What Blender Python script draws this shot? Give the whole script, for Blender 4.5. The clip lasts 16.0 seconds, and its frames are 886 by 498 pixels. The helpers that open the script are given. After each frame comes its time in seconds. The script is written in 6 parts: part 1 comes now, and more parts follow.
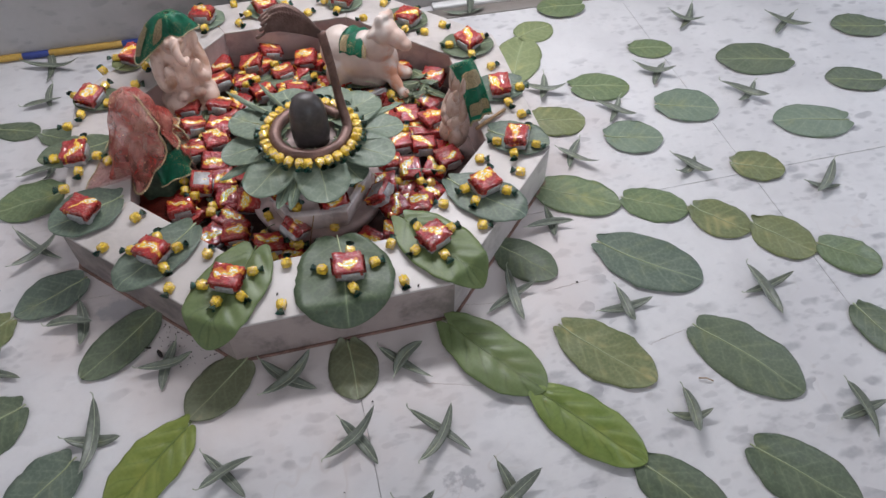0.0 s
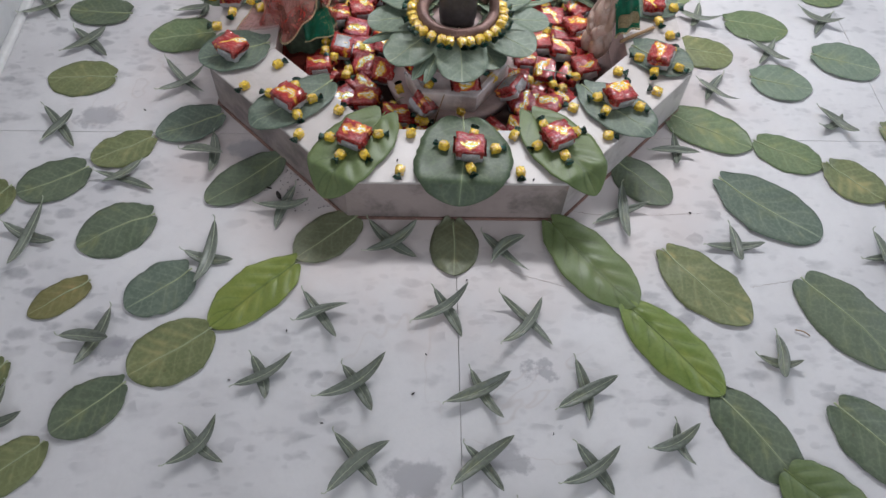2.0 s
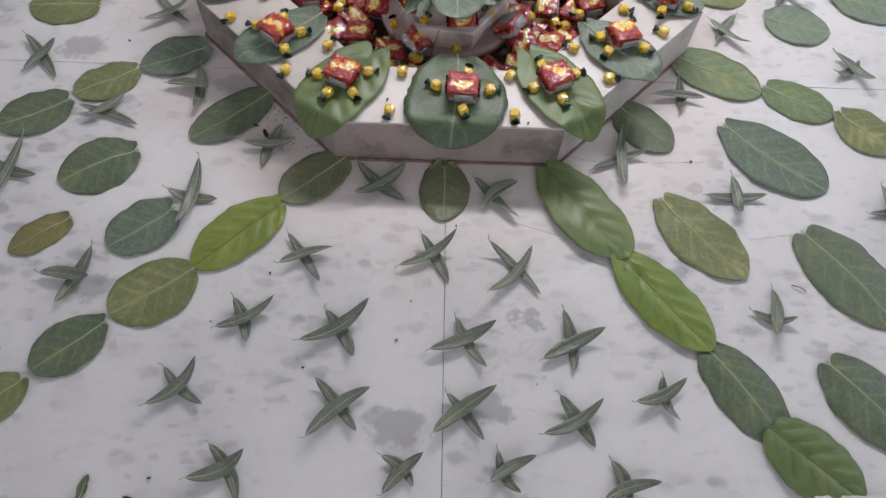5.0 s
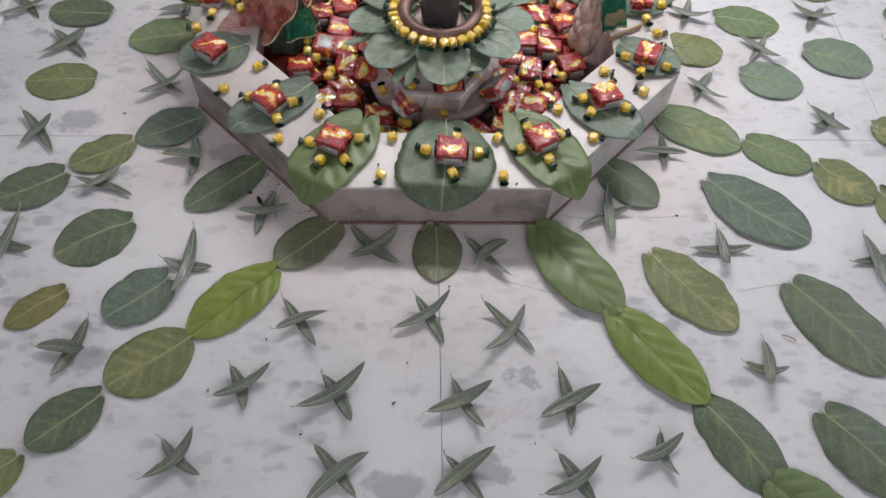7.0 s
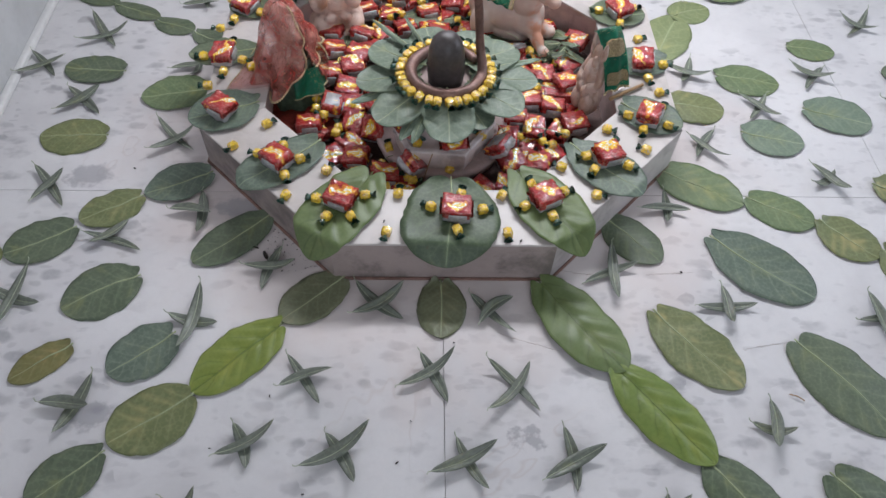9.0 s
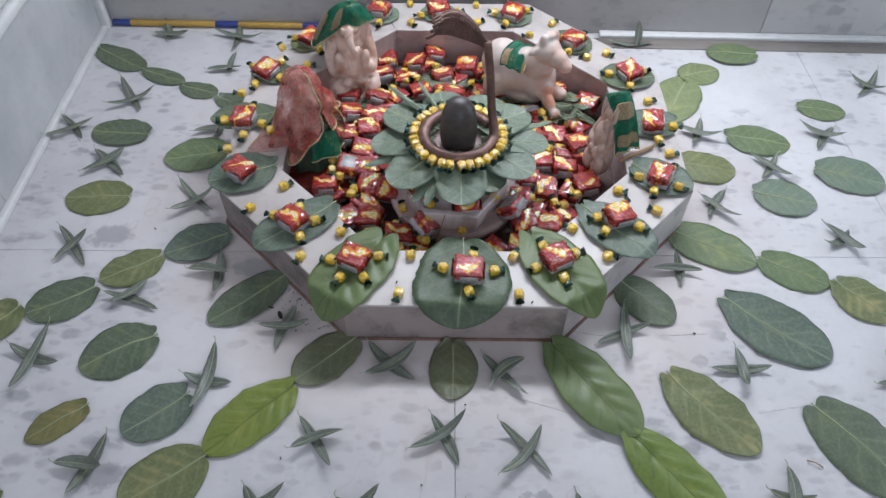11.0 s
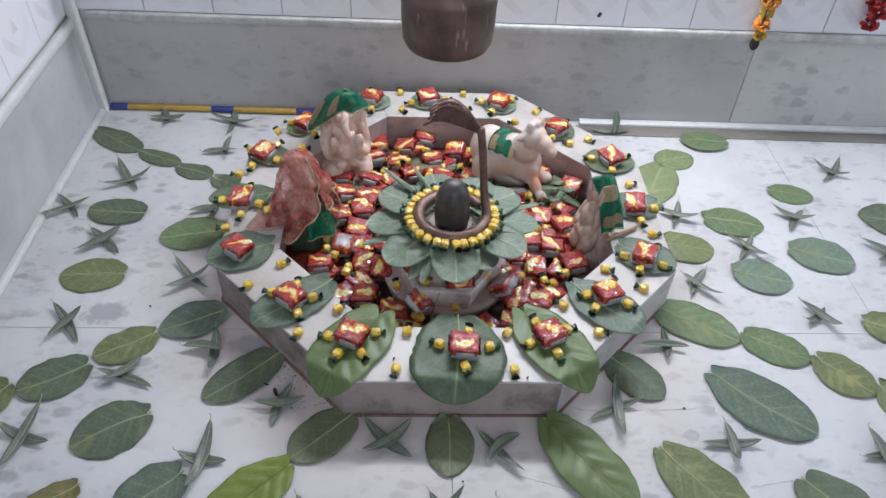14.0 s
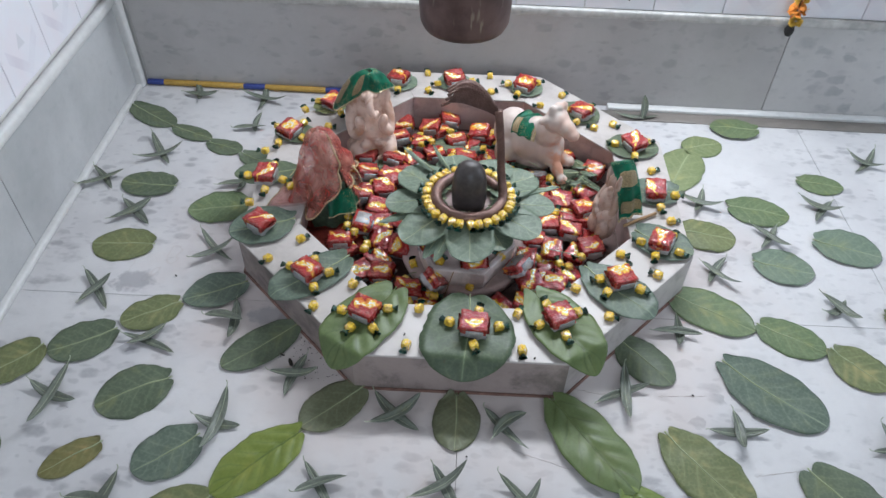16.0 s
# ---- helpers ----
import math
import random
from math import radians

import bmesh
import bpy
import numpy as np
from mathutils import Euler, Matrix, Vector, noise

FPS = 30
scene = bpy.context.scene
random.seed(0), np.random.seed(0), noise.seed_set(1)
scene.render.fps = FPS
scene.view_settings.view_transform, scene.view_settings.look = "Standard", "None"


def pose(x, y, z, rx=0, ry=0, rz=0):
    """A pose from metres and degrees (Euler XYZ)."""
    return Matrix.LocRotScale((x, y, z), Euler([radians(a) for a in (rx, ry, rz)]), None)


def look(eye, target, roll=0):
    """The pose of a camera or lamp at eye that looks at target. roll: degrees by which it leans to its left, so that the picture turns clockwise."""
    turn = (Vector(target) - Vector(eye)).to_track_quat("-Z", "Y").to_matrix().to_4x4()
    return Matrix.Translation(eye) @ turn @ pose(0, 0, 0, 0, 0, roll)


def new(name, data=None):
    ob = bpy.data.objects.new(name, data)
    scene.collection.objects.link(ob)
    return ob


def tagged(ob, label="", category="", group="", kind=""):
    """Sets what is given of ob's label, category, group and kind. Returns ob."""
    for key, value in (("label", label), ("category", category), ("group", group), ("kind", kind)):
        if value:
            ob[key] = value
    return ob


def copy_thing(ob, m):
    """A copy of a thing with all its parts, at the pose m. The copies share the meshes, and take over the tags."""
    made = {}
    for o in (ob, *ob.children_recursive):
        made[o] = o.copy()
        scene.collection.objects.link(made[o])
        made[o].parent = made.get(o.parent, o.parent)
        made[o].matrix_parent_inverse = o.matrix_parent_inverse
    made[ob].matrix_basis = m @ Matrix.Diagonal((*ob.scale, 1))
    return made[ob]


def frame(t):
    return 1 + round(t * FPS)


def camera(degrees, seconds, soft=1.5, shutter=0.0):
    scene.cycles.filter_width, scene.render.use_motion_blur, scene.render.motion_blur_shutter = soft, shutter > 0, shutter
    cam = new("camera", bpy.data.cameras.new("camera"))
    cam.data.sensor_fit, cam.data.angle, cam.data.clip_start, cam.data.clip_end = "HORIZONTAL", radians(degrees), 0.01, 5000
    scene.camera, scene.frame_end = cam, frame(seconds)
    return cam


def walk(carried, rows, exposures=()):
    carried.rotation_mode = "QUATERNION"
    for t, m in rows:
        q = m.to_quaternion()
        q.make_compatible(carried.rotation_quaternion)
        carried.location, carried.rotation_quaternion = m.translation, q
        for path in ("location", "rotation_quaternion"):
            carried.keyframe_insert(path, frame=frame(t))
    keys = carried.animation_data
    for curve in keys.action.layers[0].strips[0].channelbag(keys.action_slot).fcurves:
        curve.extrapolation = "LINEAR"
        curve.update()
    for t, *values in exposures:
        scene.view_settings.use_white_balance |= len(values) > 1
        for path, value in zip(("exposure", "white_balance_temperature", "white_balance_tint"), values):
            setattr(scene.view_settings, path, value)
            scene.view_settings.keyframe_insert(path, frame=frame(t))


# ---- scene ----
cam = camera(63.8, 16.0)
PATH = [
    (0, (-0.013, -0.795, 1.232), (0.309, 0.432, -0.315), 0.4),
    (0.5, (-0.07, -0.815, 1.216), (0.18, 0.416, -0.341), 4.7),
    (1, (-0.093, -0.836, 1.215), (0.118, 0.371, -0.366), 5.6),
    (1.5, (-0.1, -0.875, 1.205), (0.005, 0.331, -0.388), 4.5),
    (2, (-0.078, -0.879, 1.193), (-0.005, 0.238, -0.464), 3.5),
    (2.5, (-0.054, -0.872, 1.181), (-0.024, 0.168, -0.527), 1.1),
    (3, (-0.027, -0.862, 1.17), (-0.058, 0.14, -0.561), -0.6),
    (3.5, (-0.008, -0.864, 1.165), (-0.109, 0.114, -0.576), -2.8),
    (3.7, (-0.011, -0.857, 1.171), (-0.042, 0.093, -0.589), 0.4),
    (5.8, (-0.039, -0.843, 1.169), (0.018, 0.138, -0.573), 3.7),
    (6, (-0.03, -0.836, 1.179), (0.024, 0.143, -0.564), 3.0),
    (6.5, (-0.034, -0.834, 1.188), (0.024, 0.21, -0.517), 3.1),
    (7, (-0.039, -0.84, 1.198), (0.029, 0.249, -0.479), 3.0),
    (7.5, (-0.036, -0.831, 1.197), (0.035, 0.278, -0.466), 2.9),
    (8, (-0.039, -0.83, 1.204), (0.037, 0.314, -0.435), 2.9),
    (8.2, (-0.043, -0.828, 1.206), (0.039, 0.328, -0.424), 3.4),
    (10.3, (-0.031, -0.825, 1.233), (-0.023, 0.438, -0.319), 0.5),
    (10.5, (-0.03, -0.824, 1.236), (-0.022, 0.452, -0.304), 0.6),
    (11, (-0.025, -0.816, 1.242), (-0.026, 0.485, -0.277), 0.5),
    (11.5, (-0.019, -0.821, 1.259), (-0.024, 0.545, -0.202), 0.3),
    (12, (-0.014, -0.83, 1.272), (-0.036, 0.585, -0.141), -0.6),
    (12.5, (-0.031, -0.847, 1.296), (-0.029, 0.649, -0.031), -0.3),
    (13, (-0.046, -0.861, 1.28), (0.017, 0.655, -0.023), 1.6),
    (13.5, (-0.059, -0.86, 1.272), (-0.005, 0.632, -0.058), 1.4),
    (14, (-0.075, -0.85, 1.266), (0.0, 0.615, -0.095), 2.7),
    (14.5, (-0.089, -0.848, 1.265), (0.023, 0.612, -0.098), 3.1),
    (15, (-0.088, -0.855, 1.267), (0.03, 0.608, -0.092), 3.4),
    (15.5, (-0.054, -0.867, 1.269), (0.02, 0.582, -0.108), 2.9),
    (16, (-0.019, -0.871, 1.278), (-0.055, 0.559, -0.12), 1.5),
]
EXPOSURES = [(0, 0.11, 6400, 14), (0.7, 0.15, 6350, 13), (2.0, 0.15, 6350, 12), (3.7, 0.15, 6500, 14), (6.0, 0.16, 6600, 14), (8.2, 0.17, 6450, 13), (10.3, 0.16, 6000, 12), (11.2, 0.18, 5980, 11), (12.5, 0.265, 6080, 11), (16, 0.235, 6020, 8)]
walk(cam, [(t, look(eye, target, roll)) for t, eye, target, roll in PATH], EXPOSURES)

# ---- world and light ----
world = bpy.data.worlds.new("sky")
scene.world = world
world.use_nodes = True
wn = world.node_tree
sky = wn.nodes.new("ShaderNodeTexSky")
sky.sky_type, sky.sun_disc = "NISHITA", False
sky.sun_elevation, sky.sun_rotation = radians(48), radians(20)
wn.nodes["Background"].inputs["Strength"].default_value = 0.08
wn.links.new(sky.outputs[0], wn.nodes["Background"].inputs["Color"])


def window_light(name, eye, target, sx, sy, watts, colour):
    data = bpy.data.lights.new(name, "AREA")
    data.shape, data.size, data.size_y, data.energy, data.color = "RECTANGLE", sx, sy, watts, colour
    ob = new(name, data)
    ob.matrix_world = look(eye, target)
    return ob


# long ventilator window high in the back wall, the side doorway and the entrance behind the camera
window_light("ventilator_light", (0.32, 1.10, 1.27), (0.26, 0.1, 0.1), 1.26, 0.10, 20.5, (0.97, 0.98, 1.0))
window_light("side_door_light", (2.72, 0.62, 1.25), (0.0, 0.58, 0.3), 0.92, 1.7, 13.5, (0.84, 0.92, 1.0))
window_light("entrance_light", (0.45, -2.55, 1.6), (0.0, 0.3, 0.2), 1.8, 1.6, 21, (0.94, 0.97, 1.0))


# ---- materials ----
class Tree:
    """A small builder for one node material."""

    def __init__(self, name, rough=0.5, metal=0.0, spec=0.5):
        self.mat = bpy.data.materials.new(name)
        self.mat.use_nodes = True
        self.nt = self.mat.node_tree
        self.b = self.nt.nodes["Principled BSDF"]
        self.b.inputs["Roughness"].default_value = rough
        self.b.inputs["Metallic"].default_value = metal
        self.b.inputs["Specular IOR Level"].default_value = spec

    def put(self, socket, value):
        if hasattr(value, "is_output"):
            self.nt.links.new(value, socket)
        else:
            socket.default_value = value

    def n(self, kind, **kw):
        node = self.nt.nodes.new("ShaderNode" + kind)
        for k, v in kw.items():
            self.put(node.inputs[k.replace("_", " ")], v)
        return node

    def m(self, op, a, b=0.0, c=0.0):
        node = self.nt.nodes.new("ShaderNodeMath")
        node.operation = op
        for i, v in enumerate((a, b, c)):
            self.put(node.inputs[i], v)
        return node.outputs[0]

    def coords(self, kind="Object", scale=(1, 1, 1), shift=(0, 0, 0)):
        tc = self.nt.nodes.new("ShaderNodeTexCoord")
        mp = self.nt.nodes.new("ShaderNodeMapping")
        mp.inputs["Scale"].default_value = scale
        self.nt.links.new(tc.outputs[kind], mp.inputs["Vector"])
        self.put(mp.inputs["Location"], shift)
        return mp.outputs[0]

    def noise(self, vec, scale, detail=3.0, rough=0.55, warp=0.0):
        node = self.n("TexNoise", Vector=vec, Scale=scale, Detail=detail, Roughness=rough, Distortion=warp)
        return node.outputs["Fac"]

    def step(self, value, lo, hi):
        node = self.nt.nodes.new("ShaderNodeMapRange")
        node.interpolation_type = "SMOOTHSTEP"
        self.put(node.inputs["Value"], value)
        node.inputs["From Min"].default_value, node.inputs["From Max"].default_value = lo, hi
        return node.outputs[0]

    def mix(self, fac, a, b):
        node = self.nt.nodes.new("ShaderNodeMix")
        node.data_type = "RGBA"
        self.put(node.inputs[0], fac)
        self.put(node.inputs[6], a if hasattr(a, "is_output") else (*a, 1))
        self.put(node.inputs[7], b if hasattr(b, "is_output") else (*b, 1))
        return node.outputs[2]

    def random(self):
        return self.nt.nodes.new("ShaderNodeObjectInfo").outputs["Random"]

    def colour(self, c):
        self.put(self.b.inputs["Base Color"], c if hasattr(c, "is_output") else (*c, 1))
        return self

    def bump(self, height, strength=0.3, distance=0.002):
        node = self.n("Bump", Strength=strength, Distance=distance, Height=height)
        self.nt.links.new(node.outputs[0], self.b.inputs["Normal"])
        return self


def marble(name, white, vein, spots, rough=0.22, lo=0.60, hi=0.74, stretch=(1.0, 1.7, 1.0), kind="Object", clots=0.0, tint=0.0, grime=0.0):
    """Polished marble: clouded white, soft grey flecks drawn out along the bedding, fine grain."""
    t = Tree(name, rough, 0.0, 0.32)
    v = t.coords(kind)
    w = t.coords(kind, stretch)
    cloud = t.noise(v, 3.1, 5.0, 0.6, 0.2)
    c = t.mix(t.step(cloud, 0.35, 0.75), white, vein)
    region = t.step(t.noise(v, 3.4, 3.0, 0.55), 0.40, 0.62)
    fleck = t.m("MULTIPLY", t.step(t.noise(w, 19.0, 3.0, 0.5, 0.1), lo, hi), region)
    c = t.mix(t.m("MULTIPLY", fleck, 0.42), c, spots)
    if clots:
        # rounded grey clots in loose clusters
        bent = t.n("VectorMath")
        bent.operation = "ADD"
        push = t.n("TexNoise", Vector=v, Scale=24.0, Detail=2.0)
        soft = t.n("VectorMath")
        soft.operation = "SCALE"
        t.nt.links.new(push.outputs["Color"], soft.inputs[0])
        soft.inputs["Scale"].default_value = 0.045
        t.nt.links.new(w, bent.inputs[0])
        t.nt.links.new(soft.outputs[0], bent.inputs[1])
        for size, dense, amount in ((17.0, 0.60, 0.78), (34.0, 0.62, 0.42)):
            cell = t.n("TexVoronoi", Vector=bent.outputs[0], Scale=size)
            pick = t.nt.nodes.new("ShaderNodeSeparateColor")
            t.nt.links.new(cell.outputs["Color"], pick.inputs[0])
            reach = t.m("ADD", 0.22, t.m("MULTIPLY", pick.outputs[1], 0.22))
            body = t.step(t.m("SUBTRACT", cell.outputs["Distance"], reach), 0.16, -0.12)
            body = t.m("MULTIPLY", body, t.step(pick.outputs[0], dense - 0.12, dense + 0.20))
            body = t.m("MULTIPLY", body, t.step(t.noise(v, 2.9, 3.0, 0.5), 0.40, 0.57))
            body = t.m("MULTIPLY", body, t.m("ADD", 0.55, t.m("MULTIPLY", t.noise(v, 60.0, 3.0), 0.8)))
            c = t.mix(t.m("MULTIPLY", body, amount * clots), c, spots)
    big = t.m("MULTIPLY", t.step(t.noise(w, 8.5, 4.0, 0.55, 0.1), lo + 0.03, hi + 0.03), t.step(t.noise(v, 1.6, 2.0), 0.40, 0.60))
    c = t.mix(t.m("MULTIPLY", big, 0.62), c, spots)
    line = t.m("ABSOLUTE", t.m("SUBTRACT", t.noise(v, 2.6, 4.0, 0.55, 0.3), 0.5))
    faint = t.m("MULTIPLY", t.step(line, 0.006, 0.0), t.step(t.noise(v, 1.3, 1.0), 0.58, 0.66))
    c = t.mix(t.m("MULTIPLY", faint, 0.25), c, (0.42, 0.34, 0.30))
    mott = t.noise(v, 42.0, 4.0, 0.65)
    c = t.mix(t.m("MULTIPLY", t.step(mott, 0.46, 0.72), 0.22), c, vein)
    grain = t.noise(v, 160.0, 2.0)
    c = t.mix(t.m("MULTIPLY", t.step(grain, 0.35, 0.7), 0.10), c, vein)
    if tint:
        # faint reddish tint round the basin, fading outward
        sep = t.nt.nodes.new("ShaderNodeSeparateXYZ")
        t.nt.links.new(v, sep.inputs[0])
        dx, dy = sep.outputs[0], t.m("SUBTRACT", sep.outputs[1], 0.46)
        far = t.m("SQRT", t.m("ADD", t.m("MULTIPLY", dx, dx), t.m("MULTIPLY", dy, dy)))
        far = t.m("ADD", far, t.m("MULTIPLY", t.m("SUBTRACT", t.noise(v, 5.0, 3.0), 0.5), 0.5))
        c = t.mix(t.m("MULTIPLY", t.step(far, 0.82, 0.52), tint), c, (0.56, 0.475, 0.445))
        # three large bruised patches in the stone
        for px, py, size in ((-0.080, -0.540, 0.062), (0.072, -0.505, 0.048), (0.150, -0.345, 0.034), (-0.640, -0.300, 0.050), (-0.430, 0.190, 0.070), (-0.800, 0.280, 0.060)):
            ex, ey = t.m("SUBTRACT", sep.outputs[0], px), t.m("MULTIPLY", t.m("SUBTRACT", sep.outputs[1], py), 1.5)
            d = t.m("SQRT", t.m("ADD", t.m("MULTIPLY", ex, ex), t.m("MULTIPLY", ey, ey)))
            d = t.m("ADD", d, t.m("MULTIPLY", t.m("SUBTRACT", t.noise(v, 30.0, 4.0, 0.6), 0.5), 0.11))
            c = t.mix(t.m("MULTIPLY", t.step(d, size, size * 0.55), 0.62), c, spots)
    if grime:
        dirt = t.m("MULTIPLY", t.step(t.noise(v, 7.0, 6.0, 0.68, 0.3), 0.46, 0.62), t.m("ADD", 0.4, t.noise(v, 40.0, 3.0)))
        c = t.mix(t.m("MULTIPLY", dirt, grime), c, (0.17, 0.145, 0.135))
    t.colour(c)
    t.put(t.b.inputs["Roughness"], t.m("ADD", rough, t.m("MULTIPLY", t.noise(v, 9.0, 4.0), 0.22)))
    t.bump(t.noise(v, 45.0, 4.0), 0.05, 0.002)
    return t.mat


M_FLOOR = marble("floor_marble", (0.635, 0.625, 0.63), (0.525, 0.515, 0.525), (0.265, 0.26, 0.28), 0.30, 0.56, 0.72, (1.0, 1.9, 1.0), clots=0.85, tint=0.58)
M_BORDER = marble("grey_marble", (0.24, 0.215, 0.195), (0.17, 0.155, 0.14), (0.17, 0.17, 0.17), 0.3)
M_RIM = marble("rim_marble", (0.55, 0.51, 0.488), (0.46, 0.425, 0.402), (0.35, 0.33, 0.34), 0.25, 0.62, 0.78, grime=0.24)
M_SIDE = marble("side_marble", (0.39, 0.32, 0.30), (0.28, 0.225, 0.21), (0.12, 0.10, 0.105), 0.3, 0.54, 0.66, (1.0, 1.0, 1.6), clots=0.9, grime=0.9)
# paler copy of the side marble: the doorway's light put into its colour
M_SIDE_LIT = marble("lit_side_marble", (0.60, 0.555, 0.54), (0.47, 0.42, 0.40), (0.24, 0.20, 0.20), 0.3, 0.58, 0.72, (1.0, 1.0, 1.6), clots=0.4, grime=0.45)
M_DADO = marble("dado_marble", (0.59, 0.575, 0.565), (0.50, 0.487, 0.48), (0.31, 0.315, 0.33), 0.28, 0.59, 0.71, (0.9, 0.9, 1.6), clots=0.8)
# warm grey marble, darkened for the dimmer light on the left of the wall
M_DADO_DIM = marble("dim_warm_dado_marble", (0.50, 0.482, 0.474), (0.415, 0.397, 0.39), (0.23, 0.22, 0.22), 0.32, 0.60, 0.72, (0.9, 0.9, 1.6), clots=0.5)
M_DADO_LEFT = marble("pale_dado_marble", (0.53, 0.535, 0.54), (0.40, 0.41, 0.415), (0.36, 0.37, 0.38), 0.28, 0.60, 0.74, (1.0, 1.0, 1.3), clots=0.5)
M_PINK = marble("stained_marble", (0.58, 0.46, 0.44), (0.44, 0.32, 0.30), (0.25, 0.17, 0.16), 0.35, grime=0.45)


def plain(name, c, rough=0.5, metal=0.0, var=0.12, scale=30.0, bump=0.1, spec=0.5):
    """A plain stuff with grain at two scales."""
    t = Tree(name, rough, metal, spec)
    v = t.coords("Object")
    dark = tuple(k * (1 - 2.2 * var) for k in c)
    f = t.m("MULTIPLY", t.m("ADD", t.noise(v, scale, 4.0), t.noise(v, scale * 6, 2.0)), 0.5)
    t.colour(t.mix(t.step(f, 0.3, 0.7), dark, c))
    t.put(t.b.inputs["Roughness"], t.m("ADD", rough * 0.85, t.m("MULTIPLY", f, rough * 0.3)))
    t.bump(t.noise(v, scale * 3, 4.0), bump, 0.001)
    return t.mat


M_GROUT = plain("grout", (0.32, 0.30, 0.285), 0.9)
M_TRIM = plain("white_trim", (0.70, 0.70, 0.69), 0.4, var=0.06, scale=9)
M_TRIM_OLD = plain("greyed_trim", (0.58, 0.57, 0.55), 0.5, var=0.18, scale=7)
M_PAINT = plain("wall_paint", (0.72, 0.71, 0.69), 0.7, var=0.04, scale=3)
# tones of the added unseen walls and ceiling, set for bounced light
M_SHADE = plain("unseen_wall_paint", (0.40, 0.37, 0.35), 0.8, var=0.1, scale=3)
M_CEILING = plain("unseen_ceiling_paint", (0.66, 0.65, 0.64), 0.8, var=0.05, scale=3)
M_RED_JOINT = plain("red_cement", (0.27, 0.155, 0.125), 0.85, var=0.2)
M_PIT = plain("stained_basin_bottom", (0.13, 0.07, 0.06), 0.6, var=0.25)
M_CRACK = plain("brown_hairline", (0.40, 0.31, 0.26), 0.9, var=0.3, scale=60)
M_DIRT = plain("dark_dirt", (0.05, 0.04, 0.035), 0.95, var=0.3)
M_LINGAM = plain("black_stone", (0.074, 0.062, 0.060), 0.42, var=0.2, scale=18, bump=0.05)


def snake_material():
    """Brown copper worked with small scales."""
    t = Tree("brown_copper", 0.4, 0.35)
    v = t.coords("Object")
    scale = t.n("TexVoronoi", Vector=v, Scale=240.0).outputs["Distance"]
    c = t.mix(t.step(t.noise(v, 40.0, 4.0), 0.35, 0.7), (0.135, 0.075, 0.060), (0.21, 0.118, 0.096))
    c = t.mix(t.m("MULTIPLY", t.step(scale, 0.45, 0.75), 0.2), c, (0.07, 0.04, 0.034))
    t.colour(c).bump(t.m("SUBTRACT", 1.0, scale), 0.35, 0.002)
    return t.mat


M_SNAKE = snake_material()


def bull_material():
    """White marble with a smear of orange powder on the face and chest."""
    t = Tree("white_statue_marble", 0.4)
    v = t.coords("Object")
    sep = t.nt.nodes.new("ShaderNodeSeparateXYZ")
    t.nt.links.new(v, sep.inputs[0])
    c = t.mix(t.step(t.noise(v, 14.0, 4.0), 0.35, 0.7), (0.52, 0.42, 0.37), (0.66, 0.58, 0.53))
    low = t.m("ADD", 0.40, t.m("MULTIPLY", t.step(sep.outputs[2], 0.19, 0.13), 0.60))
    smear = t.m("MULTIPLY", t.m("MULTIPLY", t.step(sep.outputs[0], 0.024, 0.055), low), t.step(t.noise(v, 24.0, 4.0), 0.38, 0.56))
    c = t.mix(t.m("MULTIPLY", smear, 0.8), c, (0.58, 0.24, 0.13))
    t.colour(c).bump(t.noise(v, 60.0, 4.0), 0.15, 0.002)
    return t.mat


M_BULL = bull_material()


def stained_statue(name, clean, stain, lo, hi):
    """Carved marble rubbed with coloured powder that has left warm stains."""
    t = Tree(name, 0.34)
    p = t.coords("Object")
    c = t.mix(t.step(t.noise(p, 16.0, 3.0, 0.55, 0.6), lo, hi), clean, stain)
    c = t.mix(t.m("MULTIPLY", t.step(t.noise(p, 70.0, 3.0), 0.52, 0.75), 0.4), c, tuple(k * 0.6 for k in stain))
    t.colour(c)
    t.bump(t.noise(p, 120.0, 3.0), 0.12, 0.002)
    return t.mat


M_STATUE = stained_statue("pink_statue_marble", (0.70, 0.53, 0.45), (0.46, 0.27, 0.19), 0.46, 0.66)
M_BROWNSTATUE = stained_statue("brown_statue_marble", (0.55, 0.42, 0.36), (0.38, 0.25, 0.19), 0.44, 0.64)
M_DARKSTATUE = plain("dark_green_cloth", (0.13, 0.20, 0.13), 0.6, var=0.25, scale=20)
M_REDCLOTH = plain("red_cloth", (0.30, 0.035, 0.02), 0.8, var=0.25, scale=40)


def green_satin():
    """Green satin worked with a scatter of gold thread."""
    t = Tree("green_satin", 0.42)
    v = t.coords("Object")
    c = t.mix(t.step(t.noise(v, 45.0, 4.0), 0.35, 0.7), (0.006, 0.14, 0.075), (0.012, 0.25, 0.135))
    dots = t.m("MULTIPLY", t.step(t.noise(v, 420.0, 2.0), 0.58, 0.64), t.step(t.noise(v, 24.0, 2.0), 0.46, 0.58))
    c = t.mix(t.m("MULTIPLY", dots, 0.8), c, (0.70, 0.56, 0.28))
    t.colour(c).bump(t.m("ADD", t.noise(v, 60.0, 4.0), t.m("MULTIPLY", dots, 0.5)), 0.5, 0.002)
    return t.mat


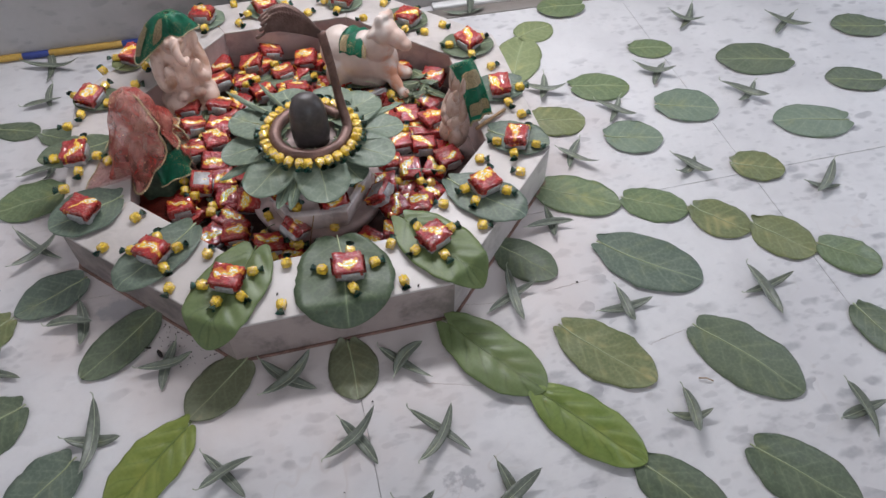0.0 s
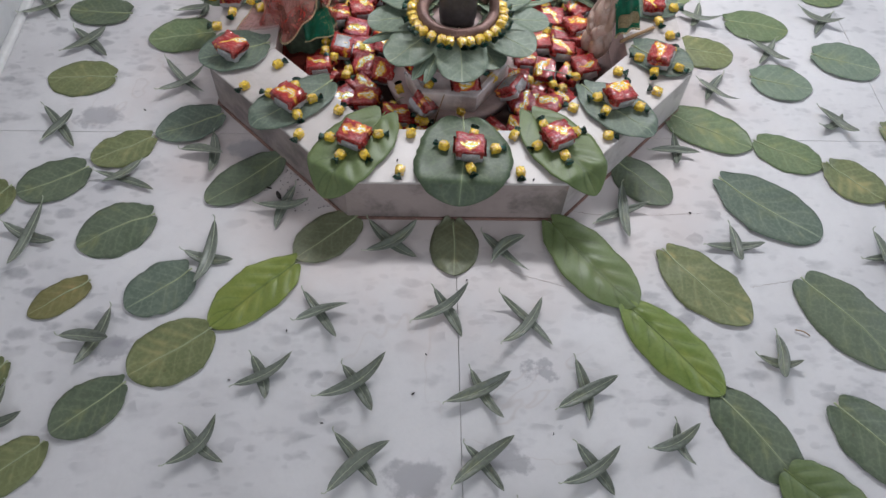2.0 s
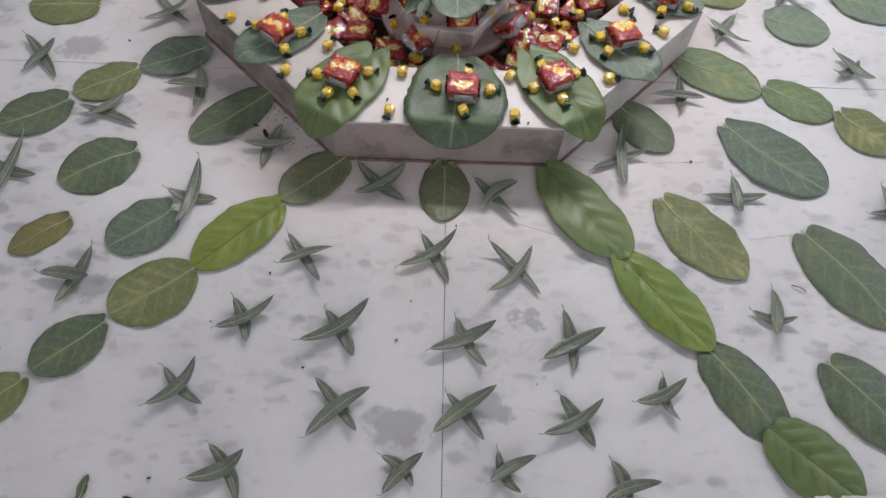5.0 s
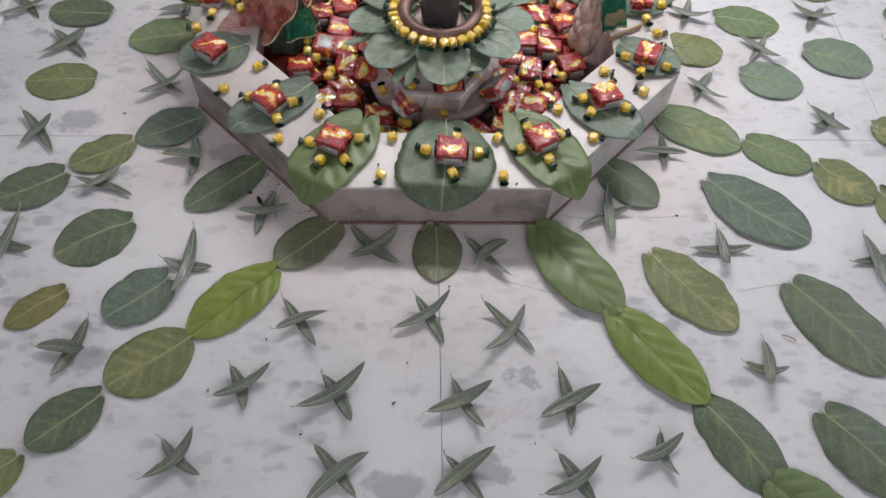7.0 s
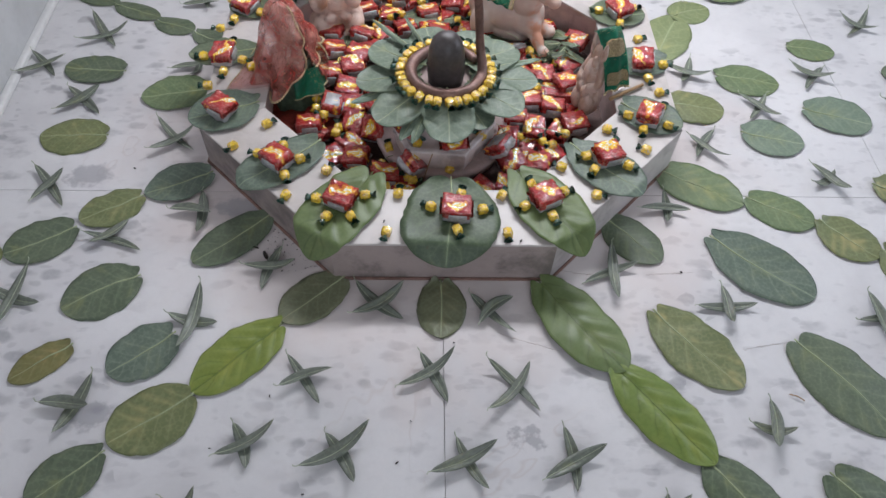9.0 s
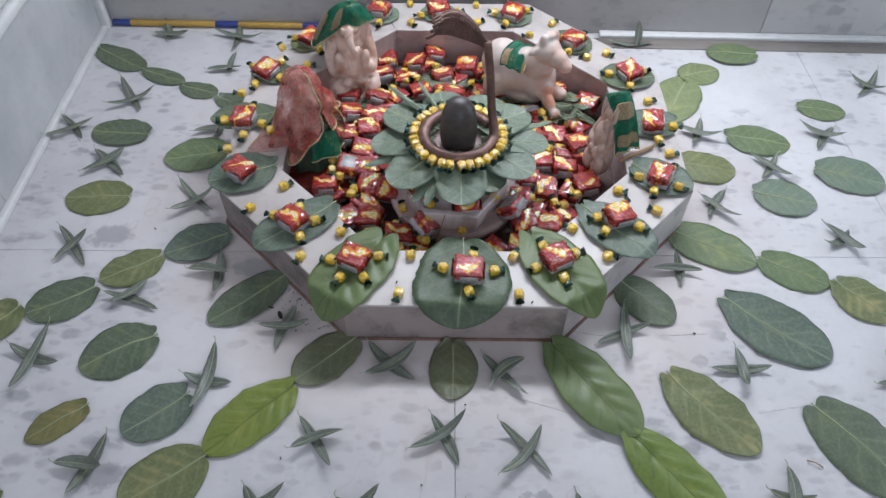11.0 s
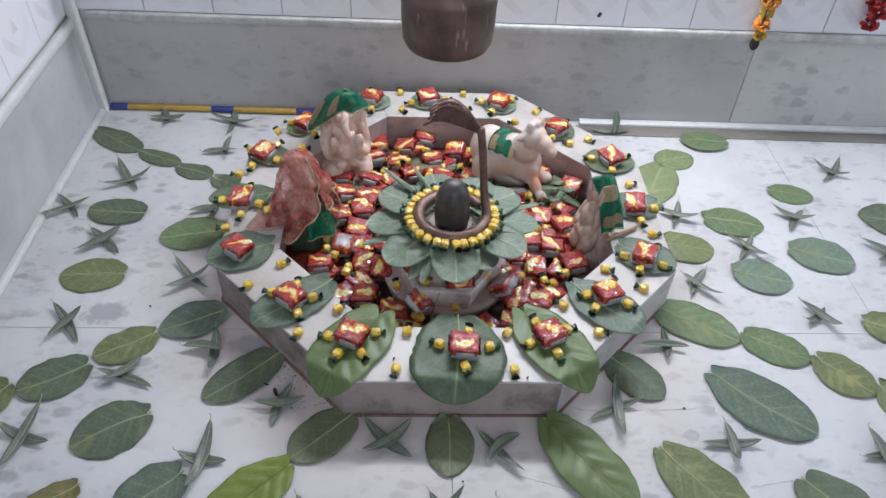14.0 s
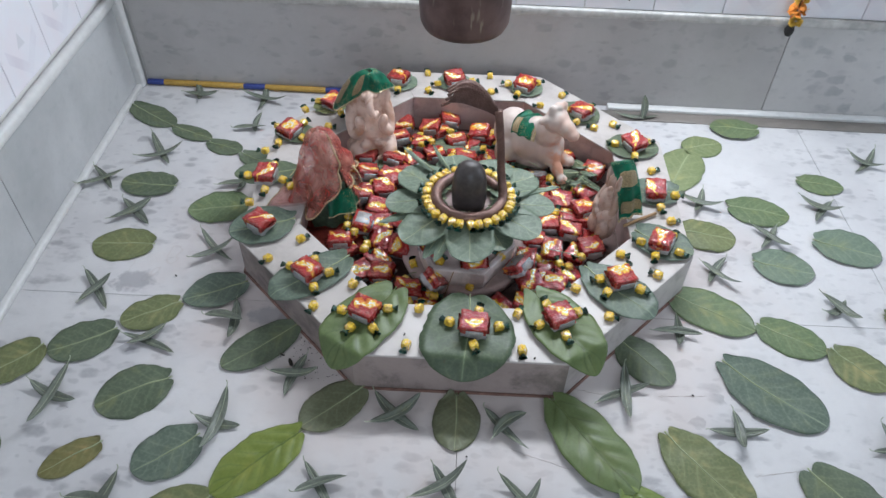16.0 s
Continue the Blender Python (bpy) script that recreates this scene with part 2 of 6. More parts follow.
M_GREENCLOTH = green_satin()
M_GOLD = plain("gold_thread", (0.74, 0.60, 0.36), 0.35, 0.35, 0.3, 300, 0.9)
M_ORANGE = plain("orange_petal", (0.95, 0.36, 0.06), 0.6, var=0.12)
M_YELLOW_PETAL = plain("yellow_petal", (0.95, 0.62, 0.10), 0.6, var=0.12)
M_RED_PETAL = plain("red_petal", (0.72, 0.07, 0.08), 0.6, var=0.2)
M_BLACK = plain("black_tassel", (0.02, 0.018, 0.018), 0.8)
M_STICK_B = plain("blue_plastic", (0.035, 0.06, 0.26), 0.4, var=0.1)
M_STICK_Y = plain("yellow_plastic", (0.55, 0.34, 0.07), 0.4, var=0.12)
M_WOOD = plain("incense_wood", (0.35, 0.22, 0.11), 0.8)
M_CHAIN = plain("dark_metal", (0.12, 0.10, 0.09), 0.5, 0.8)
M_GREENPAINT = plain("pale_green_enamel", (0.42, 0.56, 0.47), 0.4, var=0.06)


def veil_material(name, thin, dense):
    """Sheer red net with a scatter of gold sequins."""
    t = Tree(name, 0.34)
    v = t.coords("Object")
    c = t.mix(t.step(t.noise(v, 26.0, 4.0), 0.35, 0.70), (0.52, 0.075, 0.055), (0.78, 0.36, 0.29))
    dot = t.step(t.n("TexVoronoi", Vector=v, Scale=75.0).outputs["Distance"], 0.13, 0.09)
    c = t.mix(dot, c, (0.75, 0.60, 0.38))
    t.colour(c)
    t.bump(t.m("ADD", t.noise(v, 260.0, 2.0), t.m("MULTIPLY", t.noise(v, 34.0, 4.0, 0.6, 1.0), 2.0)), 0.9, 0.005)
    t.put(t.b.inputs["Alpha"], t.m("MAXIMUM", dot, t.m("ADD", thin, t.m("MULTIPLY", t.step(t.noise(v, 22.0, 4.0, 0.6, 0.8), 0.25, 0.75), dense - thin))))
    return t.mat


M_VEIL = veil_material("red_net_veil", 0.20, 0.72)
M_VEIL_SHEER = veil_material("sheer_red_net", 0.16, 0.42)


def pot_material():
    """Old copper: brown tarnish, scratches down the side and paler dents."""
    t = Tree("tarnished_copper", 0.5, 0.55)
    v = t.coords("Object")
    w = t.coords("Object", (3, 3, 0.6))
    c = t.mix(t.step(t.noise(v, 16.0, 5.0), 0.35, 0.7), (0.105, 0.064, 0.060), (0.19, 0.120, 0.108))
    c = t.mix(t.m("MULTIPLY", t.step(t.noise(w, 22.0, 3.0), 0.63, 0.72), 0.5), c, (0.44, 0.37, 0.28))
    t.colour(c).bump(t.noise(v, 60.0, 4.0), 0.4, 0.002)
    return t.mat


M_POT = pot_material()


def wall_tile():
    """Glazed wall tile: lilac white with a pale washed motif of petals."""
    t = Tree("glazed_wall_tile", 0.16)
    v = t.coords("Object")
    sep = t.nt.nodes.new("ShaderNodeSeparateXYZ")
    t.nt.links.new(v, sep.inputs[0])
    x, z = sep.outputs[0], sep.outputs[2]
    ax = t.m("ABSOLUTE", x)
    z1 = t.m("ADD", z, 0.074)
    z2 = t.m("ADD", z, 0.126)
    peak = t.step(t.m("ADD", t.m("MULTIPLY", ax, 2.0), z1), 0.046, 0.038)
    peak = t.m("MULTIPLY", peak, t.step(z1, 0.004, 0.010))
    wing = t.step(t.m("ABSOLUTE", t.m("SUBTRACT", z2, t.m("MULTIPLY", ax, 0.9))), 0.020, 0.014)
    wing = t.m("MULTIPLY", wing, t.step(ax, 0.075, 0.068))
    wash = t.step(t.noise(v, 9.0, 3.0), 0.40, 0.68)
    c = t.mix(t.m("MULTIPLY", wash, 0.5), (0.80, 0.80, 0.85), (0.82, 0.75, 0.79))
    c = t.mix(t.m("MULTIPLY", t.m("MULTIPLY", wing, t.m("ADD", 0.3, wash)), 0.34), c, (0.60, 0.56, 0.64))
    c = t.mix(t.m("MULTIPLY", peak, 0.42), c, (0.52, 0.53, 0.56))
    t.colour(c).bump(t.noise(v, 12.0), 0.03, 0.002)
    return t.mat


M_TILE = wall_tile()


def leaf_material(name, body, pale, vein, rough=0.50, quilt=0.28, mottle=0.35, yellow=(0.26, 0.27, 0.09), lines=1.0):
    """Leaf skin: body colour with paler blotches, side veins that branch off the midrib, dust and a few brown specks."""
    t = Tree(name, rough, 0.0, 0.42)
    uv = t.nt.nodes.new("ShaderNodeUVMap").outputs[0]
    sep = t.nt.nodes.new("ShaderNodeSeparateXYZ")
    t.nt.links.new(uv, sep.inputs[0])
    u, v = sep.outputs[0], t.m("ABSOLUTE", t.m("SUBTRACT", t.m("MULTIPLY", sep.outputs[1], 2.0), 1.0))
    o = t.coords("Object", shift=(0, 0, 0))
    rnd = t.random()
    ob = t.n("VectorMath")
    ob.operation = "ADD"
    t.nt.links.new(o, ob.inputs[0])
    comb = t.n("CombineXYZ", X=t.m("MULTIPLY", rnd, 9.0), Y=rnd, Z=t.m("MULTIPLY", rnd, 5.0))
    t.nt.links.new(comb.outputs[0], ob.inputs[1])
    p = ob.outputs[0]
    blotch = t.step(t.noise(p, 26.0, 4.0), 0.38, 0.68)
    tone = t.m("MULTIPLY", t.m("ADD", blotch, t.m("MULTIPLY", rnd, 0.7)), 0.55)
    c = t.mix(tone, body, pale)
    s = t.m("FRACT", t.m("SUBTRACT", t.m("ADD", t.m("MULTIPLY", u, 5.5), t.m("MULTIPLY", t.noise(p, 16.0, 2.0), 0.75)), t.m("MULTIPLY", t.m("POWER", v, 0.85), 1.6)))
    side = t.m("ABSOLUTE", t.m("SUBTRACT", s, 0.5))
    out = t.m("MULTIPLY", t.step(v, 1.0, 0.45), t.m("ADD", 0.35, t.noise(p, 30.0, 2.0)))
    # a vein colour darker than the body paints the shade in the grooves
    c = t.mix(t.m("MULTIPLY", t.m("MULTIPLY", t.step(side, 0.20, 0.03), out), 0.13 * lines), c, vein)
    c = t.mix(t.m("MULTIPLY", t.m("MULTIPLY", t.step(side, 0.050, 0.012), out), 0.19 * lines), c, vein)
    c = t.mix(t.m("MULTIPLY", t.step(v, 0.14, 0.02), 0.18), c, vein)
    c = t.mix(t.m("MULTIPLY", t.step(v, 0.045, 0.02), 0.6), c, vein)
    net = t.n("TexVoronoi", Vector=p, Scale=150.0).outputs["Distance"]
    c = t.mix(t.m("MULTIPLY", t.step(net, 0.45, 0.75), 0.16), c, vein)
    near = t.m("ADD", t.step(side, 0.40, 0.10), t.step(v, 0.5, 0.1))
    fade = t.m("MULTIPLY", t.step(t.noise(p, 15.0, 3.0, 0.6), 0.50, 0.70), t.m("MULTIPLY", near, 0.5))
    c = t.mix(t.m("MULTIPLY", fade, mottle), c, yellow)
    speck = t.step(t.noise(p, 95.0, 1.0), 0.74, 0.80)
    c = t.mix(t.m("MULTIPLY", speck, 0.35), c, (0.10, 0.07, 0.03))
    t.colour(c)
    t.put(t.b.inputs["Roughness"], t.m("ADD", rough - 0.07, t.m("MULTIPLY", blotch, 0.16)))
    h = t.m("ADD", t.m("MULTIPLY", side, 1.1), t.m("MULTIPLY", t.noise(p, 120.0, 3.0), 0.25))
    t.bump(h, quilt, 0.0016 if quilt < 0.4 else 0.0035)
    return t.mat


TONES = {
    "dark": leaf_material("leaf_dark", (0.080, 0.107, 0.066), (0.124, 0.152, 0.096), (0.24, 0.29, 0.18), mottle=0.30),
    "blue": leaf_material("leaf_blue_green", (0.080, 0.113, 0.084), (0.122, 0.156, 0.118), (0.27, 0.33, 0.24), mottle=0.2),
    "mid": leaf_material("leaf_mid", (0.105, 0.150, 0.072), (0.150, 0.196, 0.098), (0.30, 0.36, 0.20), mottle=0.6),
    "olive": leaf_material("leaf_olive", (0.118, 0.142, 0.058), (0.172, 0.190, 0.082), (0.33, 0.35, 0.18), mottle=0.9, yellow=(0.33, 0.30, 0.13)),
    # yellowish green leaf with the haze at the back right painted in
    "hazy": leaf_material("leaf_hazy", (0.165, 0.205, 0.092), (0.23, 0.27, 0.13), (0.38, 0.42, 0.24), mottle=0.7, yellow=(0.36, 0.36, 0.16)),
    "brown": leaf_material("leaf_yellowing", (0.130, 0.130, 0.044), (0.20, 0.18, 0.066), (0.30, 0.28, 0.14), mottle=0.9, yellow=(0.30, 0.22, 0.09)),
    # green, lime and bright: dark veins carry the painted groove shade
    "green": leaf_material("leaf_green", (0.102, 0.145, 0.052), (0.142, 0.186, 0.072), (0.052, 0.082, 0.026), 0.48, 0.30, 0.2, lines=2.4),
    "lime": leaf_material("leaf_lime", (0.165, 0.210, 0.042), (0.22, 0.260, 0.056), (0.075, 0.120, 0.018), 0.42, 0.30, 0.4, (0.36, 0.36, 0.07), lines=2.4),
    "bright": leaf_material("leaf_bright", (0.128, 0.188, 0.042), (0.175, 0.228, 0.056), (0.062, 0.104, 0.018), 0.42, 0.30, 0.4, (0.30, 0.33, 0.07), lines=2.4),
    # olive leaf greyed by the basin's shadow, painted into its skin
    "shaded": leaf_material("leaf_olive_shaded", (0.104, 0.116, 0.064), (0.150, 0.160, 0.092), (0.27, 0.29, 0.18), mottle=0.6, yellow=(0.25, 0.22, 0.11)),
    "deep": leaf_material("leaf_deep", (0.052, 0.080, 0.042), (0.084, 0.114, 0.064), (0.19, 0.25, 0.14), mottle=0.2),
    "sage": leaf_material("leaf_sage", (0.104, 0.142, 0.100), (0.138, 0.178, 0.128), (0.34, 0.39, 0.29), mottle=0.3),
    "grey": leaf_material("leaf_grey_green", (0.130, 0.178, 0.130), (0.180, 0.228, 0.168), (0.33, 0.39, 0.28), mottle=0.3),
}
TONE_WORDS = {"hazy": "haze-paled yellowish green", "dark": "dark green", "deep": "deep green", "blue": "dusty blue-green", "mid": "mid-green", "olive": "olive green", "brown": "yellow-brown fading",
              "green": "fresh green", "lime": "bright yellow-green", "shaded": "shaded olive", "bright": "bright green", "grey": "pale grey-green", "sage": "sage green"}
M_OLEANDER = leaf_material("narrow_leaf_skin", (0.108, 0.124, 0.100), (0.160, 0.178, 0.146), (0.30, 0.34, 0.26), 0.42, lines=0.4)
M_RIB = plain("leaf_midrib", (0.36, 0.41, 0.24), 0.5, var=0.1, scale=80)
M_RIB_DARK = plain("fresh_leaf_midrib", (0.15, 0.20, 0.06), 0.5, var=0.1, scale=80)
M_RIB_NARROW = plain("narrow_leaf_midrib", (0.38, 0.42, 0.31), 0.5, var=0.1, scale=80)


def wrapper_material(name, ground, swash, core, size, rough=0.2, marks=0.0, foil=False):
    """Printed sweet wrapper: glossy crinkled film with a printed swash, bars of print and sharp creases; size is its length."""
    t = Tree(name, rough + 0.22, 0.0, 0.2)
    o = t.coords("Object", (0.06 / size,) * 3)
    rnd = t.random()
    add = t.n("VectorMath")
    add.operation = "ADD"
    comb = t.n("CombineXYZ", X=t.m("MULTIPLY", rnd, 3.0), Y=t.m("MULTIPLY", rnd, 7.0), Z=rnd)
    t.nt.links.new(o, add.inputs[0])
    t.nt.links.new(comb.outputs[0], add.inputs[1])
    p = add.outputs[0]
    sep = t.nt.nodes.new("ShaderNodeSeparateXYZ")
    t.nt.links.new(o, sep.inputs[0])
    x, y = sep.outputs[0], sep.outputs[1]
    drift = t.m("MULTIPLY", t.m("SUBTRACT", t.noise(p, 30.0, 2.0, 0.5, 0.4), 0.5), 0.030)
    wave = t.m("MULTIPLY", t.m("SINE", t.m("ADD", t.m("MULTIPLY", x, 75.0), t.m("MULTIPLY", rnd, 6.0))), 0.006)
    turn = t.m("SUBTRACT", t.m("FRACT", t.m("MULTIPLY", rnd, 17.3)), 0.5)
    slip = t.m("MULTIPLY", t.m("SUBTRACT", t.m("FRACT", t.m("MULTIPLY", rnd, 41.7)), 0.35), 0.022)
    slant = t.m("ADD", t.m("MULTIPLY", y, 0.9), t.m("MULTIPLY", x, t.m("MULTIPLY", turn, 1.7)))
    across = t.m("ABSOLUTE", t.m("SUBTRACT", t.m("ADD", t.m("ADD", slant, drift), wave), slip))
    across = t.m("ADD", across, t.m("MULTIPLY", t.step(t.m("ABSOLUTE", t.m("ADD", x, t.m("MULTIPLY", turn, 0.012))), 0.015, 0.024), 0.008 - 0.008 * marks))
    across = t.m("ADD", across, t.m("MULTIPLY", t.step(t.noise(p, 26.0, 2.0, 0.5, 0.5), 0.50, 0.62), 0.006 - 0.006 * marks))
    c = t.mix(t.step(t.noise(p, 60.0, 3.0), 0.35, 0.7), ground, tuple(k * 0.6 for k in ground))
    c = t.mix(t.step(across, 0.0128, 0.0113), c, swash)
    c = t.mix(t.step(t.m("ADD", across, t.m("MULTIPLY", t.m("SUBTRACT", t.noise(p, 70.0, 2.0), 0.5), 0.016)), 0.0092, 0.0078), c, core)
    # bars of print too small to read; the white ones also paint in glints
    wide = t.n("VectorMath")
    wide.operation = "MULTIPLY"
    t.nt.links.new(p, wide.inputs[0])
    wide.inputs[1].default_value = (1.0, 2.6, 1.0)
    bars = t.step(t.noise(wide.outputs[0], 120.0, 1.0, 0.5, 0.0), 0.52, 0.55)
    c = t.mix(t.m("MULTIPLY", t.m("MULTIPLY", bars, t.step(across, 0.0082, 0.0064)), 1.0 - marks), c, (0.86, 0.84, 0.80))
    c = t.mix(t.m("MULTIPLY", t.m("MULTIPLY", bars, t.step(across, 0.0165, 0.0190)), (1.0 - marks) * 0.12), c, (0.80, 0.62, 0.50))
    c = t.mix(t.m("MULTIPLY", bars, marks), c, (0.40, 0.12, 0.02))
    c = t.mix(t.m("MULTIPLY", t.step(t.noise(p, 95.0, 2.0), 0.64, 0.68), 0.22), c, tuple(k * 0.35 for k in ground))
    if foil:
        under = t.m("ADD", sep.outputs[2], t.m("MULTIPLY", t.m("SUBTRACT", t.noise(p, 40.0, 2.0), 0.5), 0.010))
        c = t.mix(t.step(under, -0.0042, -0.0054), c, (0.40, 0.38, 0.39))
    t.colour(c)
    t.b.inputs["Coat Weight"].default_value = 1.0
    t.b.inputs["Coat Roughness"].default_value = 0.09
    t.b.inputs["Coat IOR"].default_value = 1.75
    crease = t.n("TexVoronoi", Vector=p, Scale=60.0)
    ridge = t.m("ABSOLUTE", t.m("SUBTRACT", t.noise(p, 70.0, 3.0, 0.55, 0.6), 0.5))
    h = t.m("ADD", crease.outputs["Distance"], t.m("MULTIPLY", ridge, 2.6))
    t.bump(h, 0.8, 0.0060 * size / 0.06)
    pull = t.n("VectorMath")
    pull.operation = "MULTIPLY"
    t.nt.links.new(p, pull.inputs[0])
    pull.inputs[1].default_value = (0.45, 2.0, 1.0)
    streak = t.m("ABSOLUTE", t.m("SUBTRACT", t.noise(pull.outputs[0], 38.0, 2.0, 0.5, 0.5), 0.5))
    film = t.n("Bump", Strength=0.75, Distance=0.0060 * size / 0.06, Height=t.m("ADD", t.m("MULTIPLY", streak, 2.2), t.noise(p, 26.0, 2.0)))
    t.nt.links.new(film.outputs[0], t.b.inputs["Coat Normal"])
    return t.mat


M_RED = wrapper_material("red_wrapper", (0.44, 0.020, 0.018), (0.70, 0.20, 0.025), (0.90, 0.58, 0.06), 0.06, 0.38, foil=True)
M_YEL = wrapper_material("yellow_wrapper", (0.89, 0.60, 0.03), (0.91, 0.68, 0.09), (0.89, 0.57, 0.03), 0.034, 0.22, 0.34)
M_GRN = wrapper_material("green_wrapper", (0.016, 0.115, 0.085), (0.028, 0.16, 0.12), (0.05, 0.21, 0.16), 0.02, 0.24, 0.05)
# stained tray marble, lightened to carry the light falling on its top
M_PED_LIT = marble("lit_pedestal_marble", (0.76, 0.69, 0.665), (0.58, 0.50, 0.475), (0.28, 0.19, 0.17), 0.2, 0.58, 0.72, clots=0.7, grime=0.55)
M_FOIL = plain("silver_foil", (0.50, 0.49, 0.49), 0.45, 0.3, 0.22, 140, 0.6)
M_CRIMP = wrapper_material("red_crimp", (0.32, 0.014, 0.014), (0.45, 0.05, 0.02), (0.60, 0.22, 0.04), 0.03)


# ---- mesh helpers ----
def part(name, bm, material, parent=None, label="", smooth=True):
    """One bmesh as one mesh object, under parent if given."""
    mesh = bpy.data.meshes.new(name)
    bmesh.ops.recalc_face_normals(bm, faces=bm.faces)
    bm.to_mesh(mesh)
    bm.free()
    for f in mesh.polygons:
        f.use_smooth = smooth
    mesh.materials.append(material)
    ob = new(name, mesh)
    if parent:
        ob.parent = parent
    if label:
        tagged(ob, label)
    return ob


def again(ob, name, parent, m):
    """Another piece on the mesh of ob."""
    o = new(name, ob.data)
    o.parent = parent
    o.matrix_basis = m
    return o


def box(bm, c, s, bevel=0.0, segs=2):
    r = bmesh.ops.create_cube(bm, size=1.0, matrix=Matrix.Translation(c) @ Matrix.Diagonal((*s, 1)))
    if bevel:
        edges = {e for v in r["verts"] for e in v.link_edges}
        bmesh.ops.bevel(bm, geom=list(edges), offset=bevel, segments=segs, affect="EDGES", profile=0.5)
    return bm


def lathe(bm, profile, segs=40, axis=(0, 0), wobble=0.0):
    """Turns (radius, z) rows round an upright axis; ends with radius 0 close."""
    rings = []
    for r, z in profile:
        if r < 1e-6:
            rings.append([bm.verts.new((axis[0], axis[1], z))])
        else:
            rings.append([bm.verts.new((axis[0] + r * (1 + wobble * noise.noise((3 * math.cos(a), 3 * math.sin(a), z * 20))) * math.cos(a),
                                        axis[1] + r * math.sin(a), z)) for a in (2 * math.pi * i / segs for i in range(segs))])
    for p, q in zip(rings, rings[1:]):
        for i in range(segs):
            j = (i + 1) % segs
            if len(p) == 1 and len(q) > 1:
                bm.faces.new((p[0], q[i], q[j]))
            elif len(q) == 1 and len(p) > 1:
                bm.faces.new((p[i], q[0], p[j]))
            elif len(p) > 1:
                bm.faces.new((p[i], q[i], q[j], p[j]))
    return bm


def prism(bm, ring, z0, z1, bevel=0.0):
    """An upright prism over a ring of (x, y)."""
    lo = [bm.verts.new((x, y, z0)) for x, y in ring]
    hi = [bm.verts.new((x, y, z1)) for x, y in ring]
    n = len(ring)
    made = [bm.faces.new(lo), bm.faces.new(hi)]
    for i in range(n):
        made.append(bm.faces.new((lo[i], lo[(i + 1) % n], hi[(i + 1) % n], hi[i])))
    bmesh.ops.recalc_face_normals(bm, faces=made)
    if bevel:
        bmesh.ops.bevel(bm, geom=list({e for f in made for e in f.edges}), offset=bevel, segments=2, affect="EDGES", profile=0.5)
    return bm


def tube(bm, points, radius, segs=10, flat=None):
    """A tube along points; radius(u) and flat(u) (width over height) may vary with u from 0 to 1."""
    pts = [Vector(p) for p in points]
    rings, side = [], None
    for i, p in enumerate(pts):
        d = (pts[min(i + 1, len(pts) - 1)] - pts[max(i - 1, 0)]).normalized()
        if side is None:
            side = d.orthogonal().normalized()
        side = (side - d * side.dot(d)).normalized()
        up = d.cross(side)
        u = i / (len(pts) - 1)
        r = radius(u) if callable(radius) else radius
        k = flat(u) if flat else 1.0
        rings.append([bm.verts.new(p + side * (r * k * math.cos(a)) + up * (r * math.sin(a))) for a in (2 * math.pi * j / segs for j in range(segs))])
    for a, b in zip(rings, rings[1:]):
        for j in range(segs):
            bm.faces.new((a[j], a[(j + 1) % segs], b[(j + 1) % segs], b[j]))
    bm.faces.new(rings[0])
    bm.faces.new(rings[-1])
    return bm


def spline(keys, n):
    """n + 1 points on a smooth curve through the keys."""
    k = [Vector(p) for p in keys]
    out = []
    for i in range(n + 1):
        s = i / n * (len(k) - 1)
        j = min(int(s), len(k) - 2)
        t = s - j
        p0, p1, p2, p3 = k[max(j - 1, 0)], k[j], k[j + 1], k[min(j + 2, len(k) - 1)]
        out.append(0.5 * (2 * p1 + (p2 - p0) * t + (2 * p0 - 5 * p1 + 4 * p2 - p3) * t * t + (3 * p1 - p0 - 3 * p2 + p3) * t ** 3))
    return out


def blob(bm, c, s, rot=(0, 0, 0)):
    bmesh.ops.create_icosphere(bm, subdivisions=3, radius=1.0, matrix=pose(*c, *rot) @ Matrix.Diagonal((*s, 1)))


def holder(name, m, label, category, group="", kind=""):
    ob = new(name)
    ob.empty_display_size = 0.02
    ob.matrix_basis = m
    return tagged(ob, label, category, group, kind)


# ---- setting: floor ----
FLOOR_X = [-1.12, 0.0, 1.038, 2.076, 2.62]
FLOOR_Y = [-0.670, 0.234, 1.20]
# the walls stand a little askew to the floor's joints
BACK = pose(-0.0207, 0.015, 0, 0, 0, -1.05)
LEFT = pose(-0.004, 0.052, 0, 0, 0, 1.1)
floor = part("floor", box(bmesh.new(), (0.75, 0.265, -0.034), (3.74, 1.87, 0.06)), M_GROUT, None, smooth=False)
tagged(floor, "polished white marble floor of large slabs with grey flecks", "floor", kind="structure")
for i in range(4):
    for j in range(2):
        x0, x1, y0, y1 = FLOOR_X[i], FLOOR_X[i + 1], FLOOR_Y[j], FLOOR_Y[j + 1]
        b = box(bmesh.new(), ((x0 + x1) / 2, (y0 + y1) / 2, -0.006), (x1 - x0 - 0.0011, y1 - y0 - 0.0011, 0.012), 0.0006, 1)
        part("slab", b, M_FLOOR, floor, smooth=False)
b = box(bmesh.new(), (1.50, 1.075, 0.0015), (2.20, 0.050, 0.005), 0.001, 1)
part("border_strip", b, M_BORDER, floor, "grey marble border strip").matrix_basis = BACK
b = box(bmesh.new(), (0.775, -1.70, -0.12), (3.69, 1.98, 0.1))
tagged(part("porch_floor", b, M_BORDER, None, smooth=False), "grey stone porch floor below the marble kerb", "floor", kind="structure")

